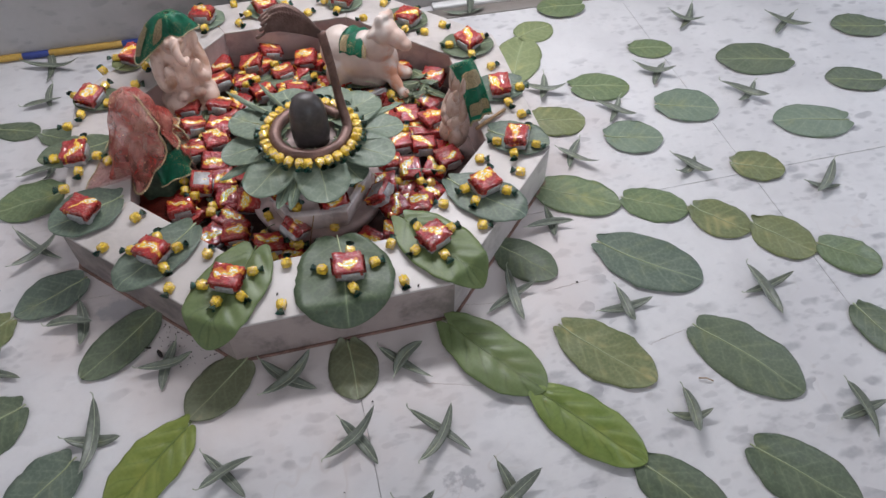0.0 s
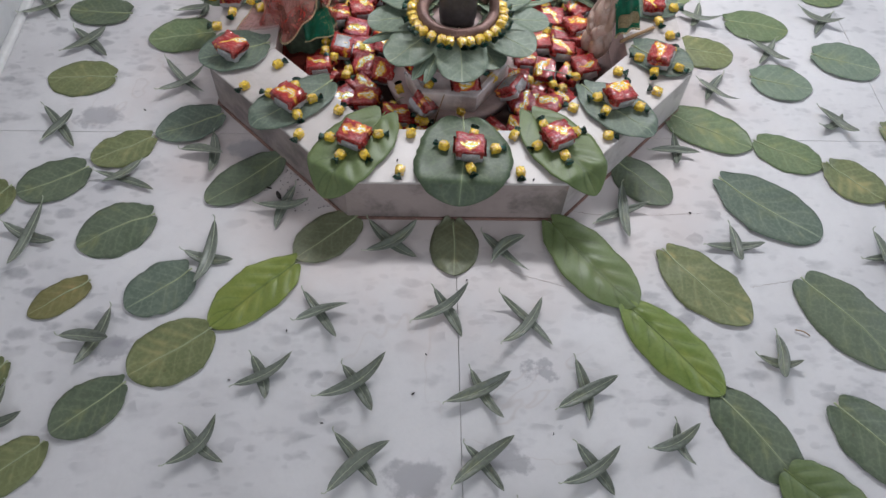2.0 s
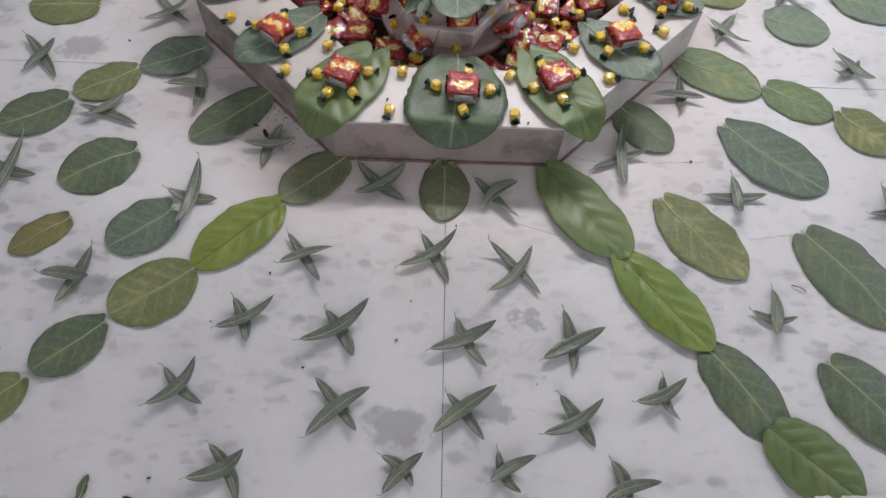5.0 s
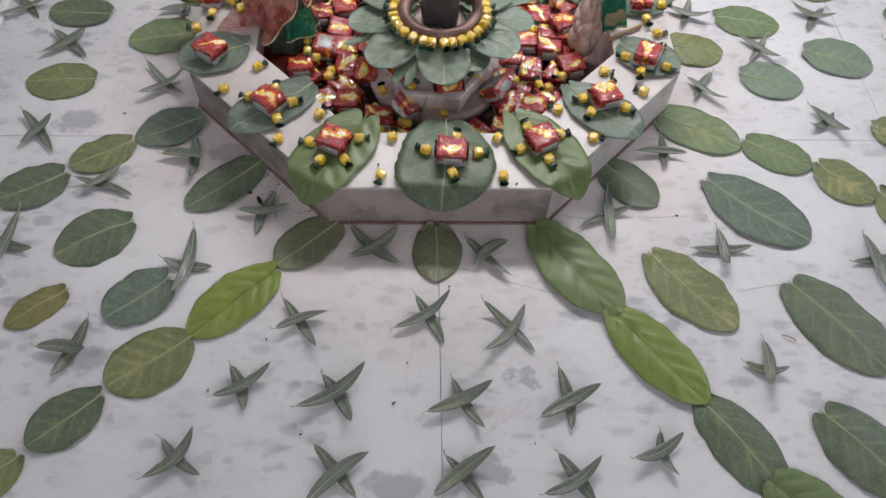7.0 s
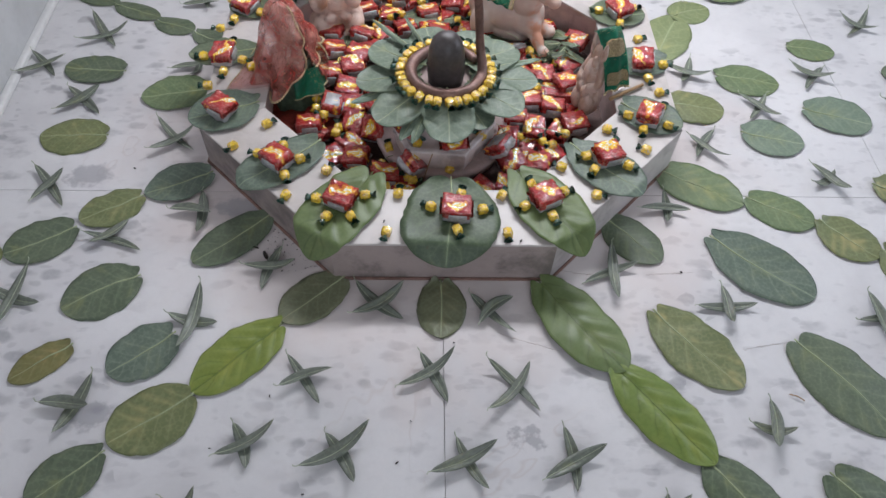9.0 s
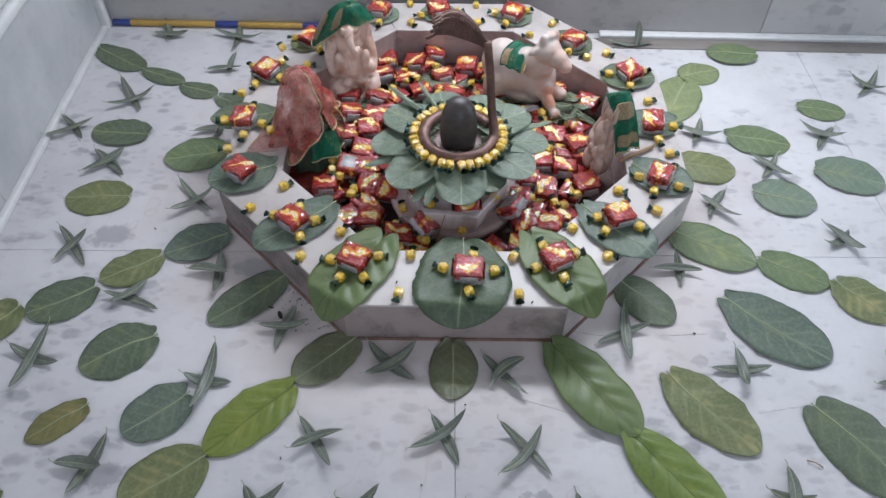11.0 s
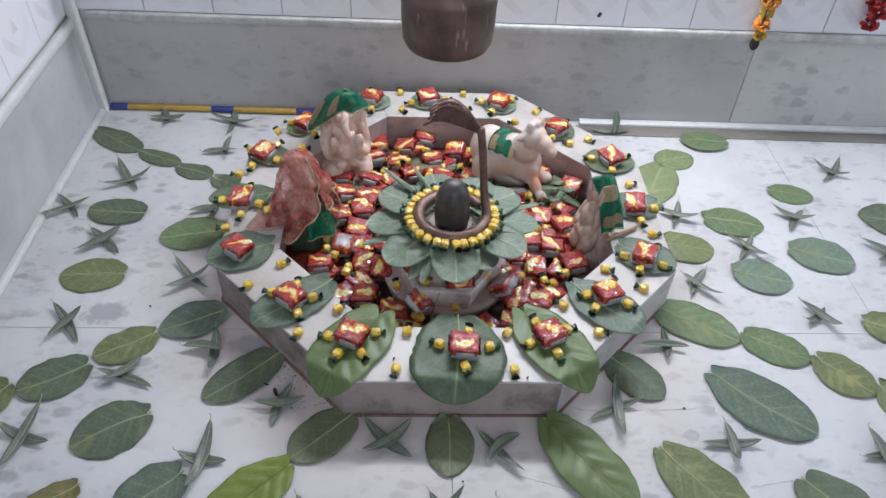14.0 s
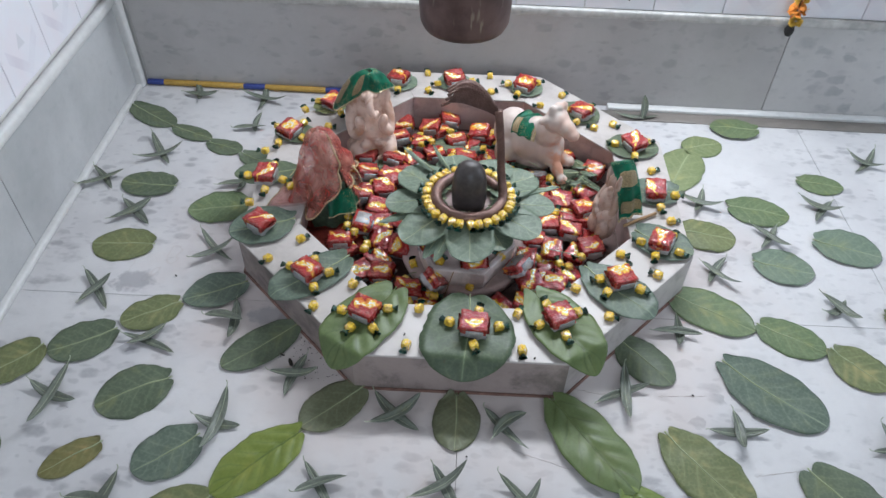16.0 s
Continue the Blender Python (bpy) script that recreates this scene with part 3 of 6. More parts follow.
# hairline cracks in the slabs
for n, line in enumerate((((0.104, -0.124), (0.139, -0.139), (0.179, -0.151), (0.221, -0.165)), ((0.244, 0.025), (0.292, 0.016), (0.342, 0.013)), ((0.426, 0.015), (0.477, 0.018), (0.529, 0.021)),
                          ((0.583, -0.162), (0.643, -0.151), (0.693, -0.143)))):
    pts = [p + Vector((0.003 * noise.noise((i * 0.9, n, 0)), 0.004 * noise.noise((i * 0.8, n, 5)), 0)) for i, p in enumerate(spline([(x, y, 0.0001) for x, y in line], 24))]
    part("crack", tube(bmesh.new(), pts, lambda u: 0.0005 * (1 - (2 * u - 1) ** 4) * (0.6 + 0.4 * math.sin(u * 23)) + 0.0001, 4), M_CRACK, floor, "thin brown hairline crack")

# front kerb and the block at its end
b = box(bmesh.new(), (-0.23, -0.688, -0.03), (1.66, 0.036, 0.084), 0.006, 2)
tagged(part("kerb", b, M_TRIM), "white kerb strip along the front edge of the floor", "kerb", kind="structure")
b = box(bmesh.new(), (1.62, -0.765, -0.02), (2.06, 0.265, 0.07), 0.006, 2)
tagged(part("doorstep", b, M_RIM), "white marble step at the floor's front edge", "step", kind="structure")

# ---- setting: walls ----
wall_back = part("wall_back", box(bmesh.new(), (0.78, 1.215, 0.57), (4.1, 0.15, 1.16)), M_PAINT, None, smooth=False)
wall_back.matrix_basis = BACK
tagged(wall_back, "back wall with grey marble dado and pale tiles", "wall", kind="structure")
for c, s in (((0.78, 1.215, 2.02), (4.1, 0.15, 1.26)), ((-0.86, 1.215, 1.27), (0.82, 0.15, 0.24)), ((1.87, 1.215, 1.27), (1.92, 0.15, 0.24))):
    part("panel", box(bmesh.new(), c, s), M_PAINT, wall_back, smooth=False)
wall_left = part("wall_left", box(bmesh.new(), (-1.150, 0.0, 1.30), (0.15, 4.6, 2.8)), M_PAINT, None, smooth=False)
wall_left.matrix_basis = LEFT
tagged(wall_left, "side wall with grey marble dado and pale tiles", "wall", kind="structure")
for y0, y1 in ((-0.70, 0.338), (0.340, 1.126)):
    b = box(bmesh.new(), (-1.069, (y0 + y1) / 2, 0.148), (0.012, y1 - y0, 0.296), 0.001, 1)
    part("dado_slab", b, M_DADO_LEFT, wall_left, smooth=False)
tile = part("wall_tile", box(bmesh.new(), (0, 0, 0), (0.1982, 0.009, 0.2985), 0.0016, 1), M_TILE, wall_back, smooth=False)
tile.matrix_basis = pose(-0.9765, 1.1365, 0.4795)
for r in range(2):
    for i in range(18):
        if r or i:
            again(tile, "wall_tile", wall_back, pose(-0.9765 + 0.2006 * i, 1.1365, 0.4795 + 0.3015 * r))
        if i < 9:
            again(tile, "wall_tile", wall_left, pose(-1.0715, 1.018 - 0.2006 * i, 0.4795 + 0.3015 * r, 0, 0, 90))


for x0, x1 in ((-1.060, 0.945), (0.947, 2.62)):
    b = box(bmesh.new(), ((x0 + x1) / 2, 1.137, 0.15), (x1 - x0, 0.012, 0.302), 0.001, 1)
    part("dado_slab", b, M_DADO_DIM if x0 < 0 else M_DADO, wall_back, smooth=False)


def strip(name, c, s, mat, m, label):
    """A straight white edge strip with rounded corners, laid by the pose m."""
    ob = tagged(part(name, box(bmesh.new(), c, s, min(s[1], s[2]) * 0.3, 3), mat), label, "trim", kind="structure")
    ob.matrix_basis = m
    return ob


# white edge strips: dado top, floor line, room corner
strip("trim", (0.78, 1.130, 0.3150), (3.66, 0.020, 0.026), M_TRIM_OLD, BACK, "white strip along the top of the dado")
strip("trim", (-1.058, 0.20, 0.306), (0.026, 1.80, 0.030), M_TRIM, LEFT, "round white strip along the top of the dado")
strip("trim", (-1.055, 0.20, 0.008), (0.020, 1.80, 0.018), M_TRIM, LEFT, "round white strip along the foot of the wall")
strip("trim", (-1.078, 1.143, 0.62), (0.030, 0.030, 1.24), M_TRIM, pose(0, 0, 0), "round white strip in the room corner")
strip("trim", (1.53, 1.115, 0.0060), (2.16, 0.030, 0.016), M_TRIM, BACK, "white skirting strip along the foot of the back wall")

# unseen sides added to close the room, toned to set the bounced light
ceiling = part("ceiling", box(bmesh.new(), (0.78, -0.55, 2.70), (4.2, 4.4, 0.1)), M_CEILING, None, smooth=False)
tagged(ceiling, "unseen ceiling added to bounce light", "ceiling", kind="structure")
wall_right = new("wall_right", None)
tagged(wall_right, "unseen side wall with a wide open doorway, added to shape light", "wall", kind="structure")
for c, s in (((2.70, 1.20, 1.3), (0.15, 0.18, 2.7)), ((2.70, -1.30, 1.3), (0.15, 2.88, 2.7)), ((2.70, 0.625, 2.4), (0.15, 0.98, 0.5))):
    part("panel", box(bmesh.new(), c, s), M_SHADE, wall_right, smooth=False)
wall_front = new("wall_front", None)
tagged(wall_front, "unseen entrance wall with a wide opening, added to shape light", "wall", kind="structure")
for c, s in (((-0.78, -2.72, 1.3), (0.9, 0.15, 2.8)), ((2.12, -2.72, 1.3), (1.16, 0.15, 2.8)), ((0.605, -2.72, 2.55), (1.87, 0.15, 0.3))):
    part("panel", box(bmesh.new(), c, s), M_SHADE, wall_front, smooth=False)


# ---- leaves ----
def leaf_mesh(bm, length, width, seed, cup=0.006, notch=0.05, fat=0.95, blunt=0.62, bend_at=None, bend=0.0, wave=0.0030, ns=30, nv=12, thick=0.0007, heel=0.52, point=0.03, quilt=0.0):
    """A leaf blade along x, base at -length/2, with lobes at the base, a cupped and wavy blade, and a droop past bend_at."""
    uvl = bm.loops.layers.uv.new("UVMap")

    lean = 0.5 * noise.noise((seed, 2.7, 0.3))
    peak = 0.30 + 0.22 * fat

    def place(u, v, down):
        side = abs(v)
        if u < peak:
            f = 1 - (1 - heel) * ((peak - u) / peak) ** 2.1
        else:
            f = max(1 - ((u - peak) / (1 - peak)) ** 2.25, 0.0) ** blunt
        f *= 1.0 + 0.085 * noise.noise((u * 4.6, 1.9 * (v > 0), seed * 1.7)) + 0.042 * noise.noise((u * 15, 2.3 * (v > 0), seed))
        lobe = max(1 - ((side - 0.52) / 0.52) ** 2, 0.0) * (1 + lean * (1 if v > 0 else -1))
        s = length * (u + notch * (1 - lobe) * (1 - u) ** 6 * (1 - 0.5 * u))
        y = v * width / 2 * f
        z = cup * (v * v * f) if cup > 0 else -cup * (1 - v * v) * (1 - (2 * u - 1) ** 2)
        z += 0.0045 * side ** 3 * max(noise.noise((u * 7.0, 3.1 * (v > 0), seed + 9)), 0.0)
        z = max(z + wave * (0.3 + noise.noise((u * 4.0, v * 1.6, seed))) + 0.002 * (2 * u - 1) ** 4, 0.0) + 0.0014 - down
        if quilt:
            crease = abs(math.sin(math.pi * (u * 5.5 - 1.6 * side ** 0.85 + 0.15 * noise.noise((u * 3, v, seed)))))
            z += quilt * crease ** 0.7 * (1 - side ** 3) * min(side * 5, 1.0) * min(8 * u, 1.0) * min(5 * (1 - u), 1.0)
        z += (0.004 + 0.012 * max(noise.noise((seed, 6.0 * (v > 0), 1.0)), 0.0)) * lobe * max(1 - u / 0.14, 0.0) ** 2
        s += point * length * max((u - 0.90) / 0.10, 0.0) ** 2.5
        x = s - length / 2
        y += length * 0.03 * noise.noise((seed, u * 1.3, 0.0))
        if bend_at is not None and s > bend_at:
            over = s - bend_at
            ease = bend * min(0.35 + over / 0.014, 1.0)
            x = bend_at - length / 2 + over * math.cos(ease)
            z = z * math.cos(ease) - over * math.sin(ease)
        return (x, y, z)

    along = [0.5 - 0.5 * math.cos(math.pi * i / ns) for i in range(ns + 1)]
    layers = []
    for down in (0.0, thick):
        layers.append([[bm.verts.new(place(along[i], 2 * j / nv - 1, down)) for j in range(nv + 1)] for i in range(ns + 1)])
    top, low = layers

    def face(vs, uvs):
        try:
            f = bm.faces.new(vs)
        except ValueError:
            return
        for loop, uv in zip(f.loops, uvs):
            loop[uvl].uv = uv

    for i in range(ns):
        for j in range(nv):
            uvs = [(along[i], j / nv), (along[i + 1], j / nv), (along[i + 1], (j + 1) / nv), (along[i], (j + 1) / nv)]
            face((top[i][j], top[i + 1][j], top[i + 1][j + 1], top[i][j + 1]), uvs)
            face((low[i][j + 1], low[i + 1][j + 1], low[i + 1][j], low[i][j]), uvs[::-1])
        for j in (0, nv):
            q = (i / ns, j / nv)
            face((top[i][j], top[i + 1][j], low[i + 1][j], low[i][j]), [q] * 4)
    rib = [Vector(place(u, 0.0, -0.0004)) for u in (k / ns * 0.97 for k in range(-1, ns + 1))]
    rib[0] = rib[1] + Vector((-0.6 * notch * length - 0.004, 0.0, 0.001))
    return rib


def broad_leaf(x, y, length, width, angle, tone, z=0.0, seed=None, group="broad leaves laid on the floor", where="lying on the marble floor", tilt=(0, 0), **kw):
    seed = seed if seed is not None else round(x * 37 + y * 91, 2)
    r = random.Random(seed)
    kw.setdefault("cup", r.choice((r.uniform(0.001, 0.004), -r.uniform(0.002, 0.007), -r.uniform(0.002, 0.006))))
    kw.setdefault("notch", r.uniform(0.040, 0.105))
    kw.setdefault("fat", r.uniform(0.82, 1.02))
    kw.setdefault("blunt", r.uniform(0.50, 0.59))
    kw.setdefault("heel", r.uniform(0.40, 0.56))
    kw.setdefault("point", r.uniform(0.0, 0.020))
    if tone in ("green", "lime", "bright"):
        kw.setdefault("quilt", 0.0062)
        kw.setdefault("ns", 46)
        kw.setdefault("nv", 18)
    bm = bmesh.new()
    rib = leaf_mesh(bm, length, width, seed, **kw)
    ob = part("leaf", bm, TONES[tone])
    tagged(ob, f"{TONE_WORDS[tone]} broad leaf {where}", "leaf", group)
    ob.matrix_basis = pose(x, y, z, tilt[0], tilt[1], angle)
    part("midrib", tube(bmesh.new(), rib, lambda u: (0.0012 if tone in ("green", "lime", "bright") else 0.0019) * (1.02 - u) ** 0.9, 5), M_RIB_DARK if tone in ("green", "lime", "bright") else M_RIB, ob)
    return ob


def narrow_leaf(x, y, length, angle, z, seed, lift0, lift1, width=0.023, lean=0.0):
    """One blade of a crossed pair: folded along the midrib, its ends curling up."""
    r = random.Random(seed)
    bm = bmesh.new()
    uvl = bm.loops.layers.uv.new("UVMap")
    ns, nv = 12, 4
    sway = r.choice((-1, 1)) * r.uniform(0.002, 0.012)
    roll = r.uniform(-0.55, 0.55)
    fold = r.uniform(0.25, 0.60)

    def place(u, v, down):
        f = math.sin(math.pi * u ** 0.95) ** 0.62 if 0 < u < 1 else 0.0
        e = 2 * u - 1
        zz = (lift0 if e < 0 else lift1) * abs(e) ** 2.2
        yy = v * width / 2 * f
        ro = roll * (0.4 + e)
        return ((u - 0.5) * length, yy * math.cos(ro) + sway * (e * e - 0.25), zz + abs(yy) * fold + yy * math.sin(ro) + 0.002 - down)

    top = [[bm.verts.new(place(i / ns, 2 * j / nv - 1, 0)) for j in range(nv + 1)] for i in range(ns + 1)]
    low = [[bm.verts.new(place(i / ns, 2 * j / nv - 1, 0.0007)) for j in range(nv + 1)] for i in range(ns + 1)]

    def face(vs, uvs):
        f = bm.faces.new(vs)
        for loop, uv in zip(f.loops, uvs):
            loop[uvl].uv = uv

    for i in range(ns):
        for j in range(nv):
            uvs = [(i / ns, j / nv), ((i + 1) / ns, j / nv), ((i + 1) / ns, (j + 1) / nv), (i / ns, (j + 1) / nv)]
            face((top[i][j], top[i + 1][j], top[i + 1][j + 1], top[i][j + 1]), uvs)
            face((low[i][j + 1], low[i + 1][j + 1], low[i + 1][j], low[i][j]), uvs[::-1])
        for j in (0, nv):
            face((top[i][j], top[i + 1][j], low[i + 1][j], low[i][j]), [(i / ns, j / nv)] * 4)
    rib = [Vector(place(k / ns, 0.0, -0.0003)) for k in range(ns + 1)]
    hook = r.choice((-1, 1)) * r.uniform(0.001, 0.005)
    rib = [rib[0] + Vector((-0.007, 1.2 * hook, 0.005)), rib[0] + Vector((-0.006, 0.6 * hook, 0.003)), rib[0] + Vector((-0.003, 0.0, 0.001))] + rib
    ob = part("narrow_leaf", bm, M_OLEANDER)
    ob.matrix_basis = pose(x, y, z, 0, -lean, angle)
    tagged(ob, "narrow grey-green leaf with curled ends, one of a crossed pair", "leaf", "crossed pairs of narrow leaves")
    part("midrib", tube(bmesh.new(), rib, lambda u: 0.0010 * (1.1 - 0.8 * u), 5), M_RIB_NARROW, ob)
    return ob


CROSS = [0]


def leaf_cross(a, b, under=0.0):
    """Two narrow leaves, b laid across a: each as x, y, length, angle."""
    CROSS[0] += 1
    r = random.Random(CROSS[0] * 7 + 1)
    narrow_leaf(*a, 0.0005 + under, CROSS[0] * 2, r.uniform(0.004, 0.024), r.uniform(0.002, 0.022), r.uniform(0.018, 0.024))
    narrow_leaf(*b, 0.0075 + under, CROSS[0] * 2 + 1, r.uniform(0.000, 0.018), r.uniform(0.004, 0.032), r.uniform(0.019, 0.025))


# broad leaves on the floor: x, y, length, width, angle, tone
broad_leaf(-0.987, 0.979, 0.2, 0.092, -31, "dark")
broad_leaf(-0.837, 0.891, 0.147, 0.068, -23, "dark")
broad_leaf(-0.719, 0.828, 0.117, 0.073, -20, "dark")
broad_leaf(-0.882, 0.642, 0.156, 0.108, 175, "dark")
broad_leaf(-0.864, 0.4, 0.157, 0.12, -178, "olive")
broad_leaf(-0.659, 0.558, 0.164, 0.126, -168, "mid")
broad_leaf(-0.587, 0.255, 0.153, 0.105, -154, "blue")
broad_leaf(-0.719, 0.182, 0.142, 0.1, -149, "olive")
broad_leaf(-0.843, 0.091, 0.151, 0.113, -150, "dark")
broad_leaf(-0.974, 0.025, 0.14, 0.11, -136, "olive")
broad_leaf(-0.681, -0.036, 0.16, 0.13, -149, "dark")
broad_leaf(-0.568, -0.173, 0.14, 0.113, -141, "blue")
broad_leaf(-0.386, -0.18, 0.209, 0.109, -136, "lime")
broad_leaf(-0.522, -0.305, 0.161, 0.128, -144, "olive")
broad_leaf(-0.641, -0.41, 0.142, 0.097, -139, "dark")
broad_leaf(-0.753, -0.193, 0.122, 0.069, -141, "brown")
broad_leaf(-0.744, -0.514, 0.128, 0.086, -135, "olive")
broad_leaf(-0.839, -0.366, 0.108, 0.076, -131, "olive")
broad_leaf(-0.94, -0.192, 0.092, 0.075, -135, "mid")
broad_leaf(-0.444, 0.099, 0.193, 0.101, -138, "dark")
# the next two lie before the basin, its shade in their colour
broad_leaf(-0.26, -0.049, 0.157, 0.103, -138, "shaded")
broad_leaf(-0.004, -0.07, 0.138, 0.099, -90, "shaded")
broad_leaf(0.265, -0.108, 0.258, 0.128, -55, "green", z=0.008)
broad_leaf(0.398, -0.296, 0.239, 0.113, -53, "bright", z=0.005)
broad_leaf(0.514, -0.462, 0.203, 0.112, -56, "dark")
broad_leaf(0.607, -0.584, 0.173, 0.122, -43, "green", z=0.006)
broad_leaf(0.41, 0.106, 0.156, 0.105, -49, "dark")
broad_leaf(0.67, 0.038, 0.246, 0.149, -41, "blue")
broad_leaf(0.489, -0.157, 0.22, 0.128, -51, "olive")
broad_leaf(0.759, -0.236, 0.238, 0.147, -55, "dark")
broad_leaf(0.737, -0.48, 0.205, 0.132, -50, "dark")
broad_leaf(1.062, -0.243, 0.137, 0.098, -74, "dark")
broad_leaf(0.59, 0.262, 0.211, 0.128, -32, "mid")
broad_leaf(0.759, 0.189, 0.156, 0.107, -31, "mid")
broad_leaf(0.887, 0.113, 0.145, 0.115, -47, "olive")
broad_leaf(0.998, 0.026, 0.154, 0.122, -49, "olive")
broad_leaf(1.115, -0.057, 0.139, 0.105, -42, "mid")
broad_leaf(0.626, 0.81, 0.218, 0.132, 62, "hazy", fat=1.05)
broad_leaf(0.713, 0.925, 0.123, 0.104, 21, "hazy")
broad_leaf(0.833, 1.023, 0.148, 0.107, 174, "mid", z=0.006)
broad_leaf(0.636, 0.528, 0.153, 0.12, -10, "olive")
broad_leaf(0.801, 0.633, 0.166, 0.12, -14, "mid")
broad_leaf(1.013, 0.765, 0.13, 0.094, -11, "mid")
broad_leaf(0.808, 0.421, 0.15, 0.124, -15, "grey")
broad_leaf(0.997, 0.501, 0.171, 0.135, -19, "grey")
broad_leaf(1.283, 0.644, 0.215, 0.15, 165, "dark")
broad_leaf(1.293, 0.367, 0.203, 0.134, 168, "grey")
broad_leaf(1.51, 0.492, 0.159, 0.106, 164, "dark")
broad_leaf(1.678, 0.717, 0.163, 0.113, 164, "dark")
broad_leaf(1.061, 0.247, 0.133, 0.106, -24, "olive")
broad_leaf(-0.613, 0.775, 0.112, 0.07, -28, "dark")
# crossed pairs of narrow leaves: the under and the upper blade, each x, y, length, angle
leaf_cross((-0.258, -0.231, 0.129, -56), (-0.257, -0.224, 0.103, 23))
leaf_cross((-0.016, -0.226, 0.108, -61), (-0.029, -0.216, 0.126, 32))
leaf_cross((0.132, -0.239, 0.137, -47), (0.127, -0.251, 0.131, 50))
leaf_cross((-0.353, -0.357, 0.088, -68), (-0.346, -0.35, 0.115, 31))
leaf_cross((-0.178, -0.378, 0.108, -58), (-0.187, -0.366, 0.142, 34))
leaf_cross((0.044, -0.39, 0.111, -61), (0.034, -0.384, 0.129, 24))
leaf_cross((0.224, -0.381, 0.117, -84), (0.226, -0.388, 0.127, 27))
leaf_cross((-0.437, -0.482, 0.104, -40), (-0.445, -0.481, 0.109, 46))
leaf_cross((-0.176, -0.504, 0.119, -50), (-0.176, -0.513, 0.133, 42))
leaf_cross((0.039, -0.519, 0.101, -52), (0.033, -0.509, 0.132, 37))
leaf_cross((0.225, -0.522, 0.101, -56), (0.22, -0.524, 0.124, 31))
leaf_cross((0.378, -0.482, 0.081, -78), (0.371, -0.476, 0.107, 26))
leaf_cross((-0.339, -0.616, 0.108, -57), (-0.353, -0.614, 0.099, 26))
leaf_cross((-0.067, -0.605, 0.071, -41), (-0.065, -0.613, 0.089, 44))
leaf_cross((0.101, -0.612, 0.075, -62), (0.109, -0.603, 0.087, 29))
leaf_cross((0.291, -0.622, 0.08, -76), (0.299, -0.63, 0.096, 17))
leaf_cross((-0.131, -0.061, 0.132, -41), (-0.125, -0.063, 0.124, 35))
leaf_cross((0.097, -0.087, 0.13, -48), (0.101, -0.073, 0.093, 41))
leaf_cross((-0.489, -0.104, 0.099, -9), (-0.488, -0.1, 0.154, -95))
leaf_cross((-0.356, 0.023, 0.109, -107), (-0.356, 0.024, 0.11, 0))
leaf_cross((-0.663, -0.279, 0.123, -107), (-0.678, -0.28, 0.101, -8))
leaf_cross((-0.85, -0.053, 0.121, -20), (-0.849, -0.059, 0.161, -96))
leaf_cross((0.349, 0.016, 0.127, 21), (0.355, 0.015, 0.15, -94))
leaf_cross((0.574, -0.067, 0.123, 1), (0.574, -0.068, 0.103, -94))
leaf_cross((0.595, -0.328, 0.078, -11), (0.598, -0.322, 0.104, -103))
leaf_cross((0.896, -0.089, 0.127, 9), (0.879, -0.101, 0.14, -89))
leaf_cross((-0.521, 0.168, 0.126, -84), (-0.542, 0.172, 0.099, -12))
leaf_cross((-0.692, 0.091, 0.134, -18), (-0.701, 0.108, 0.091, -136))
leaf_cross((-0.871, 0.243, 0.151, -51), (-0.873, 0.239, 0.096, 58))
leaf_cross((-0.628, 0.4, 0.159, -46), (-0.624, 0.383, 0.124, 41))
leaf_cross((-0.875, 0.523, 0.137, -43), (-0.886, 0.523, 0.122, 46))
leaf_cross((-0.902, 0.798, 0.169, -56), (-0.889, 0.773, 0.135, 31))
leaf_cross((-1.014, 0.659, 0.132, -48), (-1.016, 0.647, 0.126, 37))
leaf_cross((-0.651, 0.947, 0.12, -85), (-0.666, 0.924, 0.101, 7))
leaf_cross((-0.876, 1.112, 0.11, -72), (-0.865, 1.096, 0.117, -5))
leaf_cross((-0.66, 1.093, 0.159, -87), (-0.654, 1.086, 0.166, -17))
narrow_leaf(0.542, 1.068, 0.128, 0, 0.001, 501, 0.012, 0.010)
narrow_leaf(0.558, 1.086, 0.075, 90, 0.034, 502, 0.002, 0.004, lean=63)
leaf_cross((0.65, 0.66, 0.124, -113), (0.649, 0.653, 0.114, -23))
leaf_cross((0.633, 0.397, 0.115, -124), (0.637, 0.378, 0.114, -49))
leaf_cross((0.804, 0.526, 0.12, -125), (0.805, 0.526, 0.122, -53))
leaf_cross((0.982, 0.644, 0.118, -129), (0.975, 0.656, 0.111, -30))
leaf_cross((1.186, 0.871, 0.141, -131), (1.179, 0.871, 0.103, -39))
leaf_cross((0.894, 0.281, 0.088, 35), (0.903, 0.283, 0.112, -62))
leaf_cross((0.502, 0.189, 0.086, -93), (0.495, 0.188, 0.113, -3))
leaf_cross((1.185, 0.146, 0.083, -21), (1.198, 0.158, 0.132, -139))
leaf_cross((1.184, 0.505, 0.13, -141), (1.174, 0.514, 0.133, -53))
leaf_cross((1.45, 0.771, 0.145, -143), (1.469, 0.781, 0.134, -52))
leaf_cross((0.908, -0.397, 0.114, 7), (0.916, -0.396, 0.117, -95))
leaf_cross((-0.792, -0.442, 0.102, 16), (-0.801, -0.43, 0.121, -102))
leaf_cross((-0.91, -0.301, 0.091, -16), (-0.886, -0.301, 0.068, -120))
leaf_cross((-0.625, 0.648, 0.07, -101), (-0.644, 0.652, 0.092, 6))

# ---- stone basin ----
CX, CY = 0.0, 0.5545
H_RIM = 0.115


